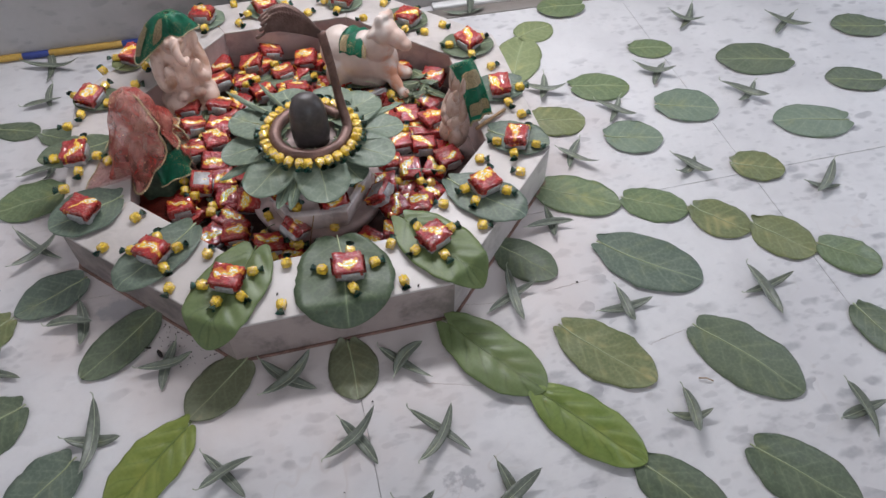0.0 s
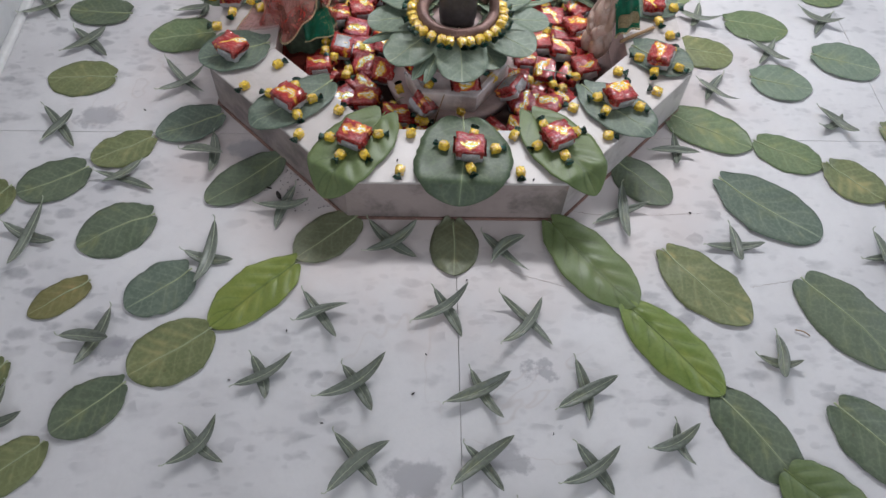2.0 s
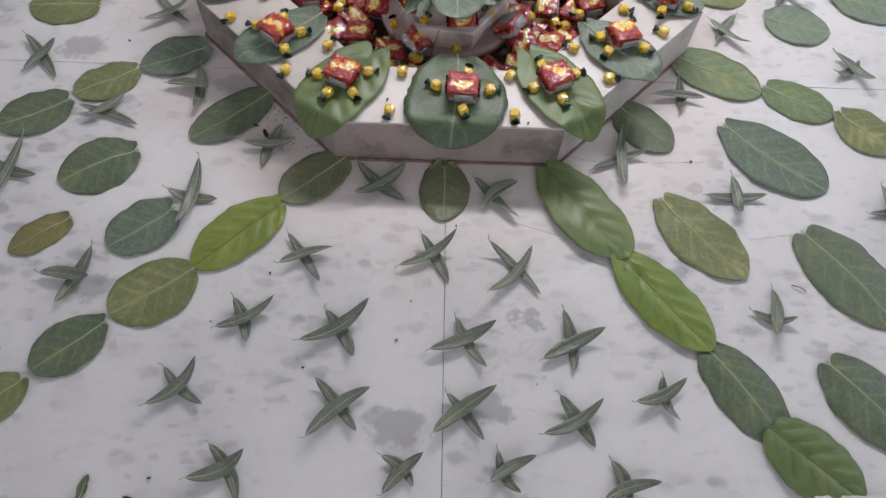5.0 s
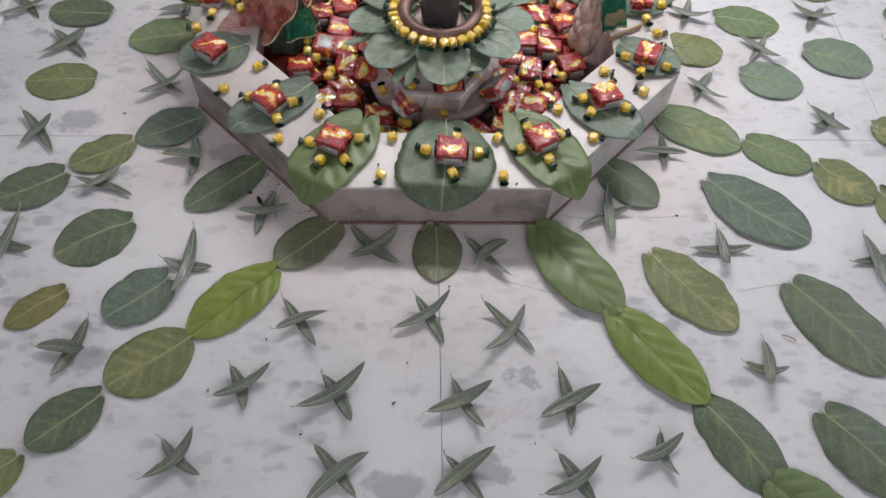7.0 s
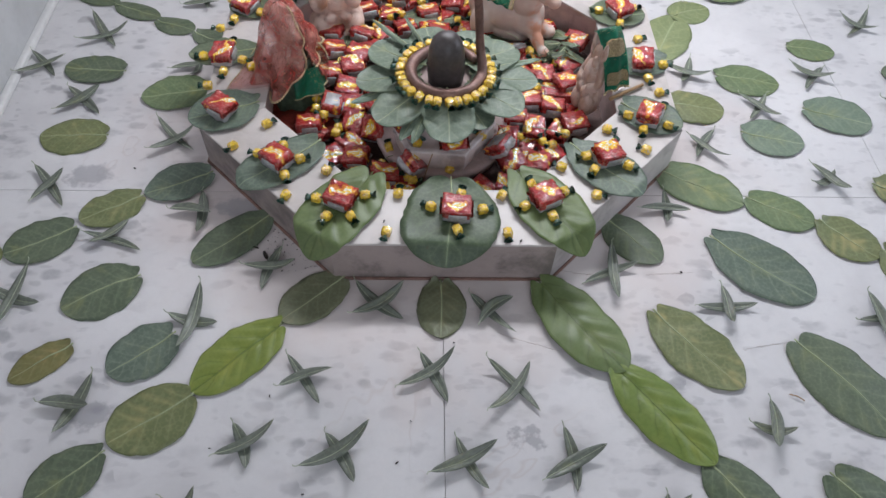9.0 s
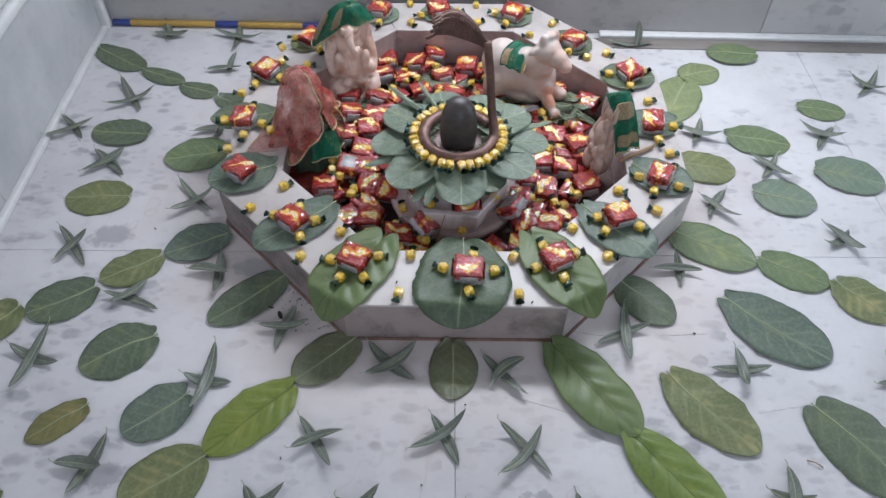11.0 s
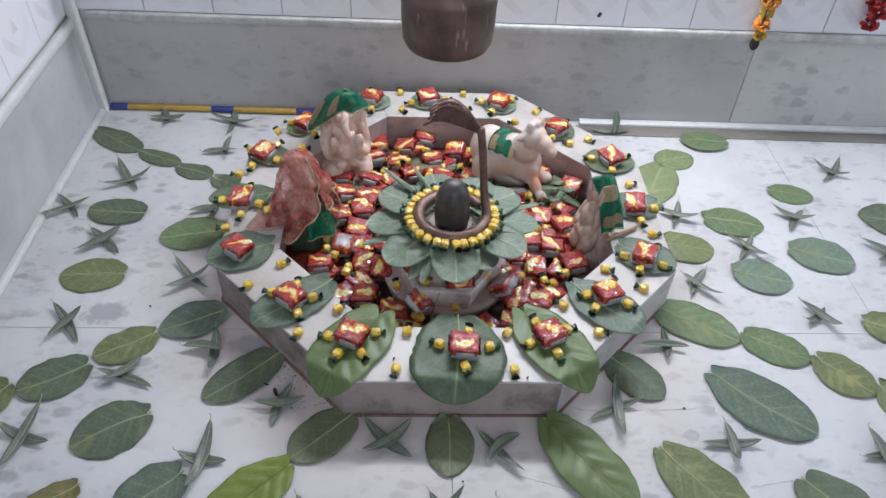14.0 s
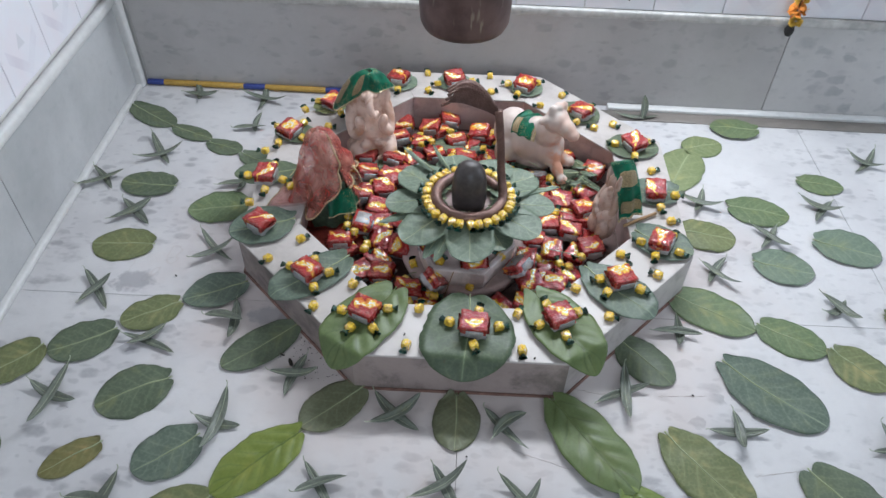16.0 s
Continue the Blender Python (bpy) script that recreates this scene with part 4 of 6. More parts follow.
def eight(apothem, turn=22.5, c=(CX, CY)):
    r = apothem / math.cos(radians(22.5))
    return [(c[0] + 0.9925 * r * math.cos(radians(turn + 45 * k)), c[1] + 1.0235 * r * math.sin(radians(turn + 45 * k))) for k in range(8)]


basin = holder("stone_basin", pose(0, 0, 0), "eight-sided white marble basin with a broad rim, filled with sweets", "basin")
OUT, INN, LIP = eight(0.5385), eight(0.400), eight(0.5392)
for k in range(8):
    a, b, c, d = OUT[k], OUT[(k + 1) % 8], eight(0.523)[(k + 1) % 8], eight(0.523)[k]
    # slab 6 faces the side doorway and takes the light-painted copy
    part("side_slab", prism(bmesh.new(), [a, b, c, d], 0.0, H_RIM - 0.006, 0.0008), M_SIDE_LIT if k == 6 else M_SIDE, basin, "marble side slab whitened by the side doorway's light" if k == 6 else "greyish pink marble side slab", smooth=False)
    a, b, c, d = LIP[k], LIP[(k + 1) % 8], INN[(k + 1) % 8], INN[k]
    part("rim_slab", prism(bmesh.new(), [a, b, c, d], H_RIM - 0.006, H_RIM, 0.0020), M_RIM, basin, "white marble rim slab", smooth=False)
    a, b, c, d = eight(0.403)[k], eight(0.403)[(k + 1) % 8], eight(0.415)[(k + 1) % 8], eight(0.415)[k]
    part("inner_slab", prism(bmesh.new(), [a, b, c, d], 0.0, H_RIM - 0.006, 0.001), M_PINK, basin, "stained pinkish inner slab", smooth=False)
    p, q = eight(0.541)[k], eight(0.541)[(k + 1) % 8]
    pts = [Vector((*p, 0.001)).lerp(Vector((*q, 0.001)), i / 12) + Vector((0, 0, 0.0012 * noise.noise((i * 0.7, k, 0)))) for i in range(13)]
    part("base_joint", tube(bmesh.new(), pts, 0.0036, 6), M_RED_JOINT, basin, "reddish cement joint")
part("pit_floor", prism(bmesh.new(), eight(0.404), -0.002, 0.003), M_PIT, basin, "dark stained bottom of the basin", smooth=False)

# ---- pedestal with the dark stone ----
PX, PY = 0.001, 0.400
pedestal = holder("pedestal", pose(PX, PY, 0.003), "tiered stained marble pedestal standing inside the basin", "pedestal")
b = lathe(bmesh.new(), [(0, 0), (0.136, 0), (0.149, 0.012), (0.156, 0.034), (0.155, 0.044), (0.147, 0.047), (0.10, 0.046), (0, 0.046)], 48)
part("lower_tier", b, M_PINK, pedestal, "round stained lower tier")


def tray(ring, z0, z1, wall, depth):
    """A shallow stone tray: a prism whose top is hollowed out inside a narrow rim."""
    cx, cy = sum(p[0] for p in ring) / len(ring), sum(p[1] for p in ring) / len(ring)
    bm = bmesh.new()

    def loop(shrink, z):
        return [bm.verts.new((x + (cx - x) * shrink, y + (cy - y) * shrink, z)) for x, y in ring]

    loops = [loop(0.05, z0), loop(0.02, z0 + 0.3 * (z1 - z0)), loop(0.0, z1 - 0.002), loop(0.02, z1), loop(wall - 0.02, z1), loop(wall, z1 - 0.003), loop(wall + 0.03, z1 - depth)]
    for a, b in zip(loops, loops[1:]):
        for n in range(len(ring)):
            m = (n + 1) % len(ring)
            bm.faces.new((a[n], a[m], b[m], b[n]))
    bm.faces.new(loops[0])
    bm.faces.new(loops[-1])
    return bm


TRAY = [(-0.078, -0.136), (0.048, -0.147), (0.120, -0.044), (0.112, 0.070), (0.050, 0.138), (-0.050, 0.138), (-0.108, 0.060), (-0.110, -0.058)]
part("upper_tier", tray(TRAY, 0.046, 0.100, 0.12, 0.010), M_PED_LIT, pedestal, "many-sided marble tray tier with a raised edge", smooth=False)
b = lathe(bmesh.new(), [(0, 0.083), (0.072, 0.083), (0.060, 0.120), (0.060, 0.150), (0.090, 0.168), (0.098, 0.180), (0.096, 0.188), (0, 0.188)], 40)
part("top_tier", b, M_PINK, pedestal, "round waisted top tier")
LX, LY, LZ = 0.006, 0.398, 0.191
b = lathe(bmesh.new(), [(0, 0), (0.038, 0), (0.0405, 0.02), (0.0400, 0.056), (0.0380, 0.076), (0.0335, 0.094), (0.026, 0.108), (0.014, 0.117), (0, 0.119)], 40)
lingam = part("standing_stone", b, M_LINGAM)
lingam.matrix_basis = pose(LX, LY, LZ)
tagged(lingam, "smooth black rounded upright stone on the pedestal", "stone")

# ---- metal cobra ----
cobra = holder("cobra_ornament", pose(LX, LY, LZ + 0.012), "brown copper cobra coiled in a ring with raised hood", "ornament")
coil = [(0.076 * math.cos(a), 0.076 * math.sin(a), 0.010) for a in (radians(30 + 8 * i) for i in range(38))]
rise = [(0.0745, -0.020, 0.012), (0.0775, -0.004, 0.020), (0.0760, 0.010, 0.036), (0.0715, 0.020, 0.062), (0.0680, 0.028, 0.100), (0.0640, 0.034, 0.145), (0.0590, 0.040, 0.185), (0.0545, 0.045, 0.216)]
path = spline(coil[:-1:2] + rise, 110)
part("body", tube(bmesh.new(), path, lambda u: 0.0092 + 0.004 * math.sin(math.pi * min(u * 1.15, 1.0)) ** 0.8, 12), M_SNAKE, cobra)


SPINE = spline([(0.054, 0.045, 0.216), (0.036, 0.050, 0.234), (0.014, 0.053, 0.251), (-0.010, 0.053, 0.263), (-0.034, 0.047, 0.264), (-0.056, 0.036, 0.256)], 20)


def hood_at(u, v):
    """A place on the spread hood, u from the neck to the tips and v across."""
    k = min(int(u * 20), 19)
    p = SPINE[k].lerp(SPINE[k + 1], u * 20 - k)
    w = 0.007 + 0.020 * math.sin(math.pi * min(u * 0.80, 1.0)) ** 1.2
    return p + Vector((0.35 * w * v - 0.010 * v * v * u, 0.80 * w * v, 0.60 * w * v - 0.008 * v * v))


def hood():
    bm = bmesh.new()
    rows = [[bm.verts.new(hood_at(0.86 * i / 18, j / 10 - 1) + Vector((0, 0, 0.0010 * math.cos((j / 10 - 1) * 4 * math.pi) * (i / 18) ** 2))) for j in range(21)] for i in range(19)]
    for a, b in zip(rows, rows[1:]):
        for j in range(20):
            bm.faces.new((a[j], a[j + 1], b[j + 1], b[j]))
    bmesh.ops.solidify(bm, geom=bm.faces[:], thickness=0.005)
    return bm


part("hood", hood(), M_SNAKE, cobra, "spread flat hood")
for k in range(5):
    v = k / 2 - 1
    tip = [hood_at(0.82 + 0.18 * i / 12, 0.92 * v) + Vector((0, 0, -0.002)) for i in range(13)]
    part("hood_tip", tube(bmesh.new(), tip, lambda u: 0.0020 + 0.0018 * math.sin(math.pi * min(u * 0.93, 1.0) ** 1.6) ** 0.8, 8), M_SNAKE, cobra, "narrow head at the hood's edge")

# ---- sweets ----
def pillow(bm, s, seed, power=0.55, lump=0.08, cuts=5):
    """A stuffed packet body: a box with rounded, lumpy faces."""
    bmesh.ops.create_cube(bm, size=2.0)
    bmesh.ops.subdivide_edges(bm, edges=bm.edges[:], cuts=cuts, use_grid_fill=True)
    for v in bm.verts:
        c = v.co.copy()
        n = c.normalized()
        r = c.lerp(n * 1.25, power * 0.6)
        k = 1.0 + lump * noise.noise(c * 1.7 + Vector((seed, 0, 0))) + 0.4 * lump * noise.noise(c * 5 + Vector((0, seed, 0))) - 0.9 * lump * abs(noise.noise(c * 2.6 + Vector((0, 0, seed))))
        v.co = Vector((r.x * s[0] / 2, r.y * s[1] / 2, r.z * s[2] / 2)) * k
    return bm


def crimp(bm, side, w, seed):
    """The flat crimped end of a packet, pleated like a saw."""
    rows = []
    for i in range(5):
        row = []
        for j in range(13):
            v = j / 6 - 1
            x = side * (0.0255 + 0.0018 * i)
            row.append(bm.verts.new((x + side * 0.0012 * (j % 2) * (i == 4), v * w / 2 * (0.82 + 0.05 * i), 0.0018 * math.sin(j * 2.1 + seed) * (0.4 + 0.3 * i) + 0.004 * i * 0.3)))
        rows.append(row)
    for a, b in zip(rows, rows[1:]):
        for j in range(12):
            bm.faces.new((a[j], a[j + 1], b[j + 1], b[j]))
    bmesh.ops.solidify(bm, geom=bm.faces[:], thickness=0.0006)
    return bm


PACKET_LABEL = "small glossy red packet with yellow and white print"


def make_packet(seed):
    ob = part("sweet_packet", pillow(bmesh.new(), (0.057, 0.049, 0.033), seed, 0.20, 0.13, 8), M_RED)
    tagged(ob, PACKET_LABEL, "sweet packet")
    for s in (-1, 1):
        part("crimp", crimp(bmesh.new(), s, 0.046, seed + s), M_CRIMP, ob)
    b = box(bmesh.new(), (0.003, -0.0252, -0.001), (0.036, 0.0035, 0.017), 0.001, 1)
    part("back_seal", b, M_FOIL, ob, "silvery seam strip")
    return ob


def make_candy(seed):
    ob = part("wrapped_candy", pillow(bmesh.new(), (0.0196, 0.0176, 0.0152), seed, 0.95, 0.20, 6), M_YEL)
    tagged(ob, "tiny yellow wrapped candy with a dark green twisted end", "candy")
    bm = bmesh.new()
    rows = []
    for i, (x, r) in enumerate(((0.0085, 0.0044), (0.0112, 0.0024), (0.0158, 0.0060), (0.0205, 0.0082))):
        rows.append([bm.verts.new((x + 0.0015 * (k % 2) * (i == 3), r * (1 + 0.25 * (k % 2)) * math.cos(a), 0.75 * r * (1 - 0.2 * (k % 2)) * math.sin(a)))
                     for k, a in ((k, 2 * math.pi * k / 14) for k in range(14))])
    for a, b in zip(rows, rows[1:]):
        for k in range(14):
            bm.faces.new((a[k], a[(k + 1) % 14], b[(k + 1) % 14], b[k]))
    bmesh.ops.solidify(bm, geom=bm.faces[:], thickness=0.0005)
    part("twist", bm, M_GRN, ob, "dark green twisted end")
    return ob


PACKETS = [make_packet(s) for s in (3.1, 8.7, 14.2, 21.9)]
CANDIES = [make_candy(s) for s in (2.3, 7.7, 13.1)]
FIRST = {"p": list(PACKETS), "c": list(CANDIES)}
SWEET = random.Random(11)


def sweet(kind, m, group, label=""):
    """Lays down a sweet; the first of each shape is the made one itself, the rest are copies."""
    spare = FIRST[kind]
    if spare:
        ob = spare.pop()
        ob.matrix_basis = m
    else:
        ob = copy_thing(SWEET.choice(PACKETS if kind == "p" else CANDIES), m)
    return tagged(ob, label, "", group)


def candy(x, y, z, angle, group="candies on the rim", tilt=0.0, label=""):
    return sweet("c", pose(x, y, z + 0.0071, SWEET.uniform(-25, 25), tilt, angle), group, label)


def packet(x, y, z, angle, tx=0.0, ty=0.0, group="red packets on the rim", label=""):
    return sweet("p", pose(x, y, z, tx, ty, angle), group, label)


def silver(ob, side):
    """The plain foil back of a packet, on the face named by side."""
    part("foil_back", box(bmesh.new(), (0, 0, side * 0.0150), (0.042, 0.036, 0.004), 0.0015, 1), M_FOIL, ob, "silver foil back")
    return ob


def offering(x, y, angle, spread=(0, 90, 180, 270), z=H_RIM + 0.006):
    """A red packet on a rim leaf with small candies set round it, tails outward."""
    packet(x, y, z + 0.017, angle, SWEET.uniform(-8, 8), SWEET.uniform(-6, 6), label="glossy red packet lying on a leaf on the rim")
    for s in spread:
        a = radians(angle + s + SWEET.uniform(-14, 14))
        d = 0.046 + (0.006 if s % 180 == 0 else 0.0) + SWEET.uniform(-0.002, 0.005)
        candy(x + d * math.cos(a), y + d * math.sin(a), z, math.degrees(a) + SWEET.uniform(-15, 15), "candies round the rim packets", label="yellow candy with green twist beside a rim packet")


RIM = dict(z=H_RIM + 0.0025, group="broad leaves on the rim", where="spread on the marble basin rim", wave=0.0022)
broad_leaf(0.011, 0.063, 0.219, 0.194, -93, "deep", bend_at=0.170, bend=0.95, notch=0.03, fat=0.88, blunt=0.52, cup=0.003, **RIM)
broad_leaf(-0.207, 0.085, 0.247, 0.141, -121, "green", bend_at=0.200, bend=0.75, notch=0.09, cup=0.004, **RIM)
broad_leaf(0.215, 0.094, 0.247, 0.139, -57, "green", bend_at=0.200, bend=0.75, notch=0.09, cup=0.004, **RIM)
broad_leaf(-0.341, 0.213, 0.206, 0.114, -141, "blue", bend_at=0.185, bend=0.5, cup=0.003, **RIM)
broad_leaf(0.343, 0.207, 0.2, 0.119, -44, "blue", bend_at=0.180, bend=0.5, cup=0.003, **RIM)
broad_leaf(-0.481, 0.366, 0.16, 0.133, -159, "blue", cup=0.003, **RIM)
broad_leaf(0.469, 0.368, 0.149, 0.114, -31, "blue", cup=0.003, **RIM)
broad_leaf(-0.515, 0.571, 0.166, 0.099, -170, "dark", cup=0.003, **RIM)
broad_leaf(0.483, 0.554, 0.138, 0.108, -176, "blue", cup=0.003, **RIM)
broad_leaf(-0.474, 0.747, 0.121, 0.088, 172, "dark", cup=0.003, **RIM)
broad_leaf(0.452, 0.746, 0.141, 0.113, -0, "dark", cup=0.003, **RIM)
broad_leaf(0.323, 0.903, 0.121, 0.106, -36, "dark", cup=0.003, **RIM)
broad_leaf(0.173, 1.026, 0.1, 0.094, 29, "grey", cup=0.003, **RIM)
broad_leaf(-0.043, 1.044, 0.105, 0.099, 10, "grey", cup=0.003, **RIM)
broad_leaf(-0.21, 1.037, 0.106, 0.103, -23, "grey", cup=0.003, **RIM)
broad_leaf(-0.399, 0.896, 0.112, 0.093, 45, "olive", cup=0.003, **RIM)

offering(0.025, 0.075, -4)
offering(-0.205, 0.103, -24, (38, 196, 262, 318))
offering(0.205, 0.109, 26, (10, 105, 190, 262))
offering(-0.345, 0.209, -38, (60, 130, 200, 330))
offering(0.349, 0.229, 22, (30, 150, 220, 320))
packet(-0.486, 0.36, H_RIM + 0.023, -32, label="single red packet lying on a leaf on the rim")
offering(0.461, 0.354, 62, (100, 190, 260, 350))
offering(-0.511, 0.541, 86)
offering(0.479, 0.541, 82, (180, 270))
offering(-0.489, 0.74, 60)
offering(0.455, 0.743, -60, (90, 220, 320))
offering(0.326, 0.888, -48, (100, 200, 290))
offering(0.168, 1.021, -30, (70, 180, 280))
offering(-0.045, 1.038, 14, (0, 180))
offering(-0.214, 1.03, -20, (120, 200, 300))
offering(-0.391, 0.888, 60, (100, 250))

# single candies between the rim leaves
candy(-0.112, 0.029, H_RIM, -105)
candy(-0.092, 0.127, H_RIM, 80)
candy(0.125, 0.028, H_RIM, -88)
candy(0.119, 0.125, H_RIM, 60)
candy(0.314, 0.128, H_RIM, -10)
candy(0.25, 0.206, H_RIM, 150)
candy(0.364, 0.32, H_RIM, -15)
candy(0.44, 0.259, H_RIM, 150)
candy(0.504, 0.444, H_RIM, 5)
candy(0.488, 0.641, H_RIM, 20)
candy(0.413, 0.851, H_RIM, -40)
candy(0.358, 0.83, H_RIM, 160)
candy(0.279, 0.993, H_RIM, 45)
candy(0.21, 0.935, H_RIM, 190)
candy(0.064, 1.087, H_RIM, 90)
candy(0.066, 0.996, H_RIM, 30)
candy(-0.13, 1.09, H_RIM, 100)
candy(-0.122, 0.992, H_RIM, -60)
candy(-0.47, 0.862, H_RIM, 120)
candy(-0.391, 0.783, H_RIM, 0)
candy(-0.542, 0.66, H_RIM, 175)
candy(-0.534, 0.448, H_RIM, 180)
candy(-0.446, 0.257, H_RIM, -130)
candy(-0.383, 0.325, H_RIM, 40)
candy(-0.318, 0.121, H_RIM, -115)
candy(-0.242, 0.189, H_RIM, 60)

# leaves fanned out under the ring, then the ring of candies
FAN = dict(group="leaves fanned round the standing stone", where="fanned out round the standing stone", wave=0.003)


def fan(angle, reach, width, tone, z, droop=10.0, **kw):
    a = radians(angle)
    length = reach - 0.052
    mid = 0.052 + length / 2
    broad_leaf(LX + mid * math.cos(a), LY + mid * math.sin(a), length, width, angle, tone, z=z - 0.5 * length * math.sin(radians(droop)) * 0.7, tilt=(0, droop), **FAN, **kw)


BROAD = dict(notch=0.03, blunt=0.46, fat=1.02, heel=0.62, point=0.006, cup=0.004)
fan(-88, 0.186, 0.112, "sage", LZ + 0.010, 12, **BROAD)
fan(-139, 0.192, 0.108, "sage", LZ + 0.006, 10, **BROAD)
fan(180, 0.194, 0.100, "sage", LZ + 0.004, 7, **BROAD)
fan(147, 0.196, 0.112, "sage", LZ + 0.008, 4, **BROAD)
fan(104, 0.184, 0.100, "sage", LZ + 0.005, 4, **BROAD)
fan(64, 0.184, 0.098, "sage", LZ + 0.004, 4, **BROAD)
fan(36, 0.194, 0.112, "sage", LZ + 0.008, 5, **BROAD)
fan(2, 0.202, 0.090, "sage", LZ + 0.005, 7, **BROAD)
fan(-30, 0.186, 0.108, "sage", LZ + 0.009, 9, **BROAD)
fan(-58, 0.160, 0.080, "sage", LZ + 0.003, 14, **BROAD)
fan(-112, 0.190, 0.026, "grey", LZ + 0.001, 14)
fan(133, 0.240, 0.015, "grey", LZ + 0.003, -7)
fan(196, 0.210, 0.030, "grey", LZ + 0.001, 10)
fan(116, 0.212, 0.013, "sage", LZ + 0.003, -8)
fan(18, 0.226, 0.020, "grey", LZ + 0.002, 2)
fan(-120, 0.190, 0.032, "grey", LZ + 0.000, 14)
for k in range(29):
    a = radians(12.41 * k + SWEET.uniform(-3, 3))
    candy(LX + 0.099 * math.cos(a), LY + 0.099 * math.sin(a), LZ + 0.014, math.degrees(a) + SWEET.uniform(-20, 20), "candies in the ring round the coil", label="yellow candy in the ring round the coil")

# sweets on the pedestal tiers
PED = "sweets on the pedestal"
packet(-0.066, 0.253, 0.080, 62, 30, 40, PED, "red packet leaning on the pedestal tier")
packet(0.025, 0.293, 0.104, 6, 10, 0, PED, "red packet lying on the pedestal tier")
silver(packet(0.13, 0.308, 0.080, 58, -40, 0, PED, "silvery backed red packet leaning on the pedestal"), 1)
candy(0.087, 0.322, 0.088, 130, PED)
candy(-0.054, 0.296, 0.088, 60, PED)
packet(-0.072, 0.339, 0.102, 50, 6, 10, PED, "red packet lying in the pedestal tray")
packet(0.083, 0.401, 0.102, 20, -6, 8, PED, "red packet lying in the pedestal tray")
candy(0.017, 0.258, 0.049, 88, PED)
candy(-0.12, 0.324, 0.049, 100, PED)

# sweets in the basin: seen ones, then the layer under them
IN = "red packets in the basin"


def heap(rows, z=0.046):
    for x, y, a in rows:
        packet(x, y, z + SWEET.uniform(-0.006, 0.006), a, SWEET.uniform(-18, 18), SWEET.uniform(-14, 14), IN, "glossy red packet heaped in the basin")


heap([(-0.055, 0.95, 5), (-0.11, 0.902, -8), (-0.029, 0.85, 12), (0.037, 0.885, -15), (-0.192, 0.923, 10), (-0.13, 0.824, -5), (-0.091, 0.778, 18),
      (-0.198, 0.843, 22), (-0.281, 0.753, -10), (-0.205, 0.75, -14), (-0.002, 0.76, 2), (-0.271, 0.677, 14), (-0.21, 0.657, -20), (-0.219, 0.612, 8)])
heap([(-0.274, 0.591, 4), (-0.226, 0.53, -6), (-0.213, 0.473, 10), (-0.205, 0.414, 78), (-0.153, 0.481, -12), (-0.161, 0.388, 85),
      (-0.308, 0.401, 4), (-0.192, 0.295, -12), (-0.247, 0.3, 40), (-0.127, 0.242, 10)])
heap([(0.199, 0.582, 20), (0.256, 0.591, -4), (0.311, 0.558, 26), (0.212, 0.488, 2), (0.27, 0.475, -8), (0.217, 0.4, 84), (0.316, 0.416, 15),
      (0.155, 0.371, 80), (0.159, 0.294, 24), (0.22, 0.288, -22), (0.355, 0.721, -30), (0.275, 0.783, 10), (0.324, 0.635, 40), (0.177, 0.439, 0)])
for x, y in ((0.127, 0.787), (0.190, 0.690)):
    silver(packet(x, y, 0.045, 30, 150, 10, IN, "red packet lying silver side up in the basin"), -1)
silver(packet(-0.258, 0.462, 0.058, 84, 10, 0, IN, "red packet lying silver side up in the basin"), 1)
LOW = random.Random(5)
made = 0
while made < 62:
    x, y = LOW.uniform(-0.36, 0.36), LOW.uniform(-0.36, 0.36)
    if abs(x) + abs(y) < 0.50 and (x - PX) ** 2 + (y + CY - PY) ** 2 > 0.19 ** 2 and not (-0.37 < x < -0.20 and y > 0.17):
        packet(CX + x, CY + y, LOW.uniform(0.021, 0.034), LOW.uniform(0, 360), LOW.uniform(-8, 8), LOW.uniform(-8, 8), IN, "glossy red packet heaped in the basin")
        made += 1
made = 0
while made < 62:
    x, y = LOW.uniform(-0.36, 0.36), LOW.uniform(-0.36, 0.36)
    if abs(x) + abs(y) < 0.50 and (x - PX) ** 2 + (y + CY - PY) ** 2 > 0.165 ** 2:
        candy(CX + x, CY + y, LOW.uniform(0.036, 0.056), LOW.uniform(0, 360), "candies in the basin", LOW.uniform(-30, 30), "yellow candy among the packets in the basin")
        made += 1
# dark green leaves strewn under the sweets
for k in range(26):
    a, d = LOW.uniform(0.1, 3.0), LOW.uniform(0.24, 0.34)
    broad_leaf(CX + d * math.cos(a), CY + d * math.sin(a) * 0.95, LOW.uniform(0.08, 0.12), LOW.uniform(0.04, 0.07), LOW.uniform(0, 360), "dark", z=LOW.uniform(0.012, 0.04),
               tilt=(LOW.uniform(-20, 20), LOW.uniform(-15, 15)), group="leaves in the basin", where="among the sweets in the basin")
for k in range(14):
    broad_leaf(0.306 + LOW.uniform(-0.045, 0.045), 0.688 + LOW.uniform(-0.05, 0.05), LOW.uniform(0.05, 0.08), LOW.uniform(0.018, 0.03), LOW.uniform(0, 360), "dark", z=0.05 + 0.001 * k,
               tilt=(LOW.uniform(-25, 25), LOW.uniform(-25, 25)), group="leaves in the basin", where="in a clump inside the basin")


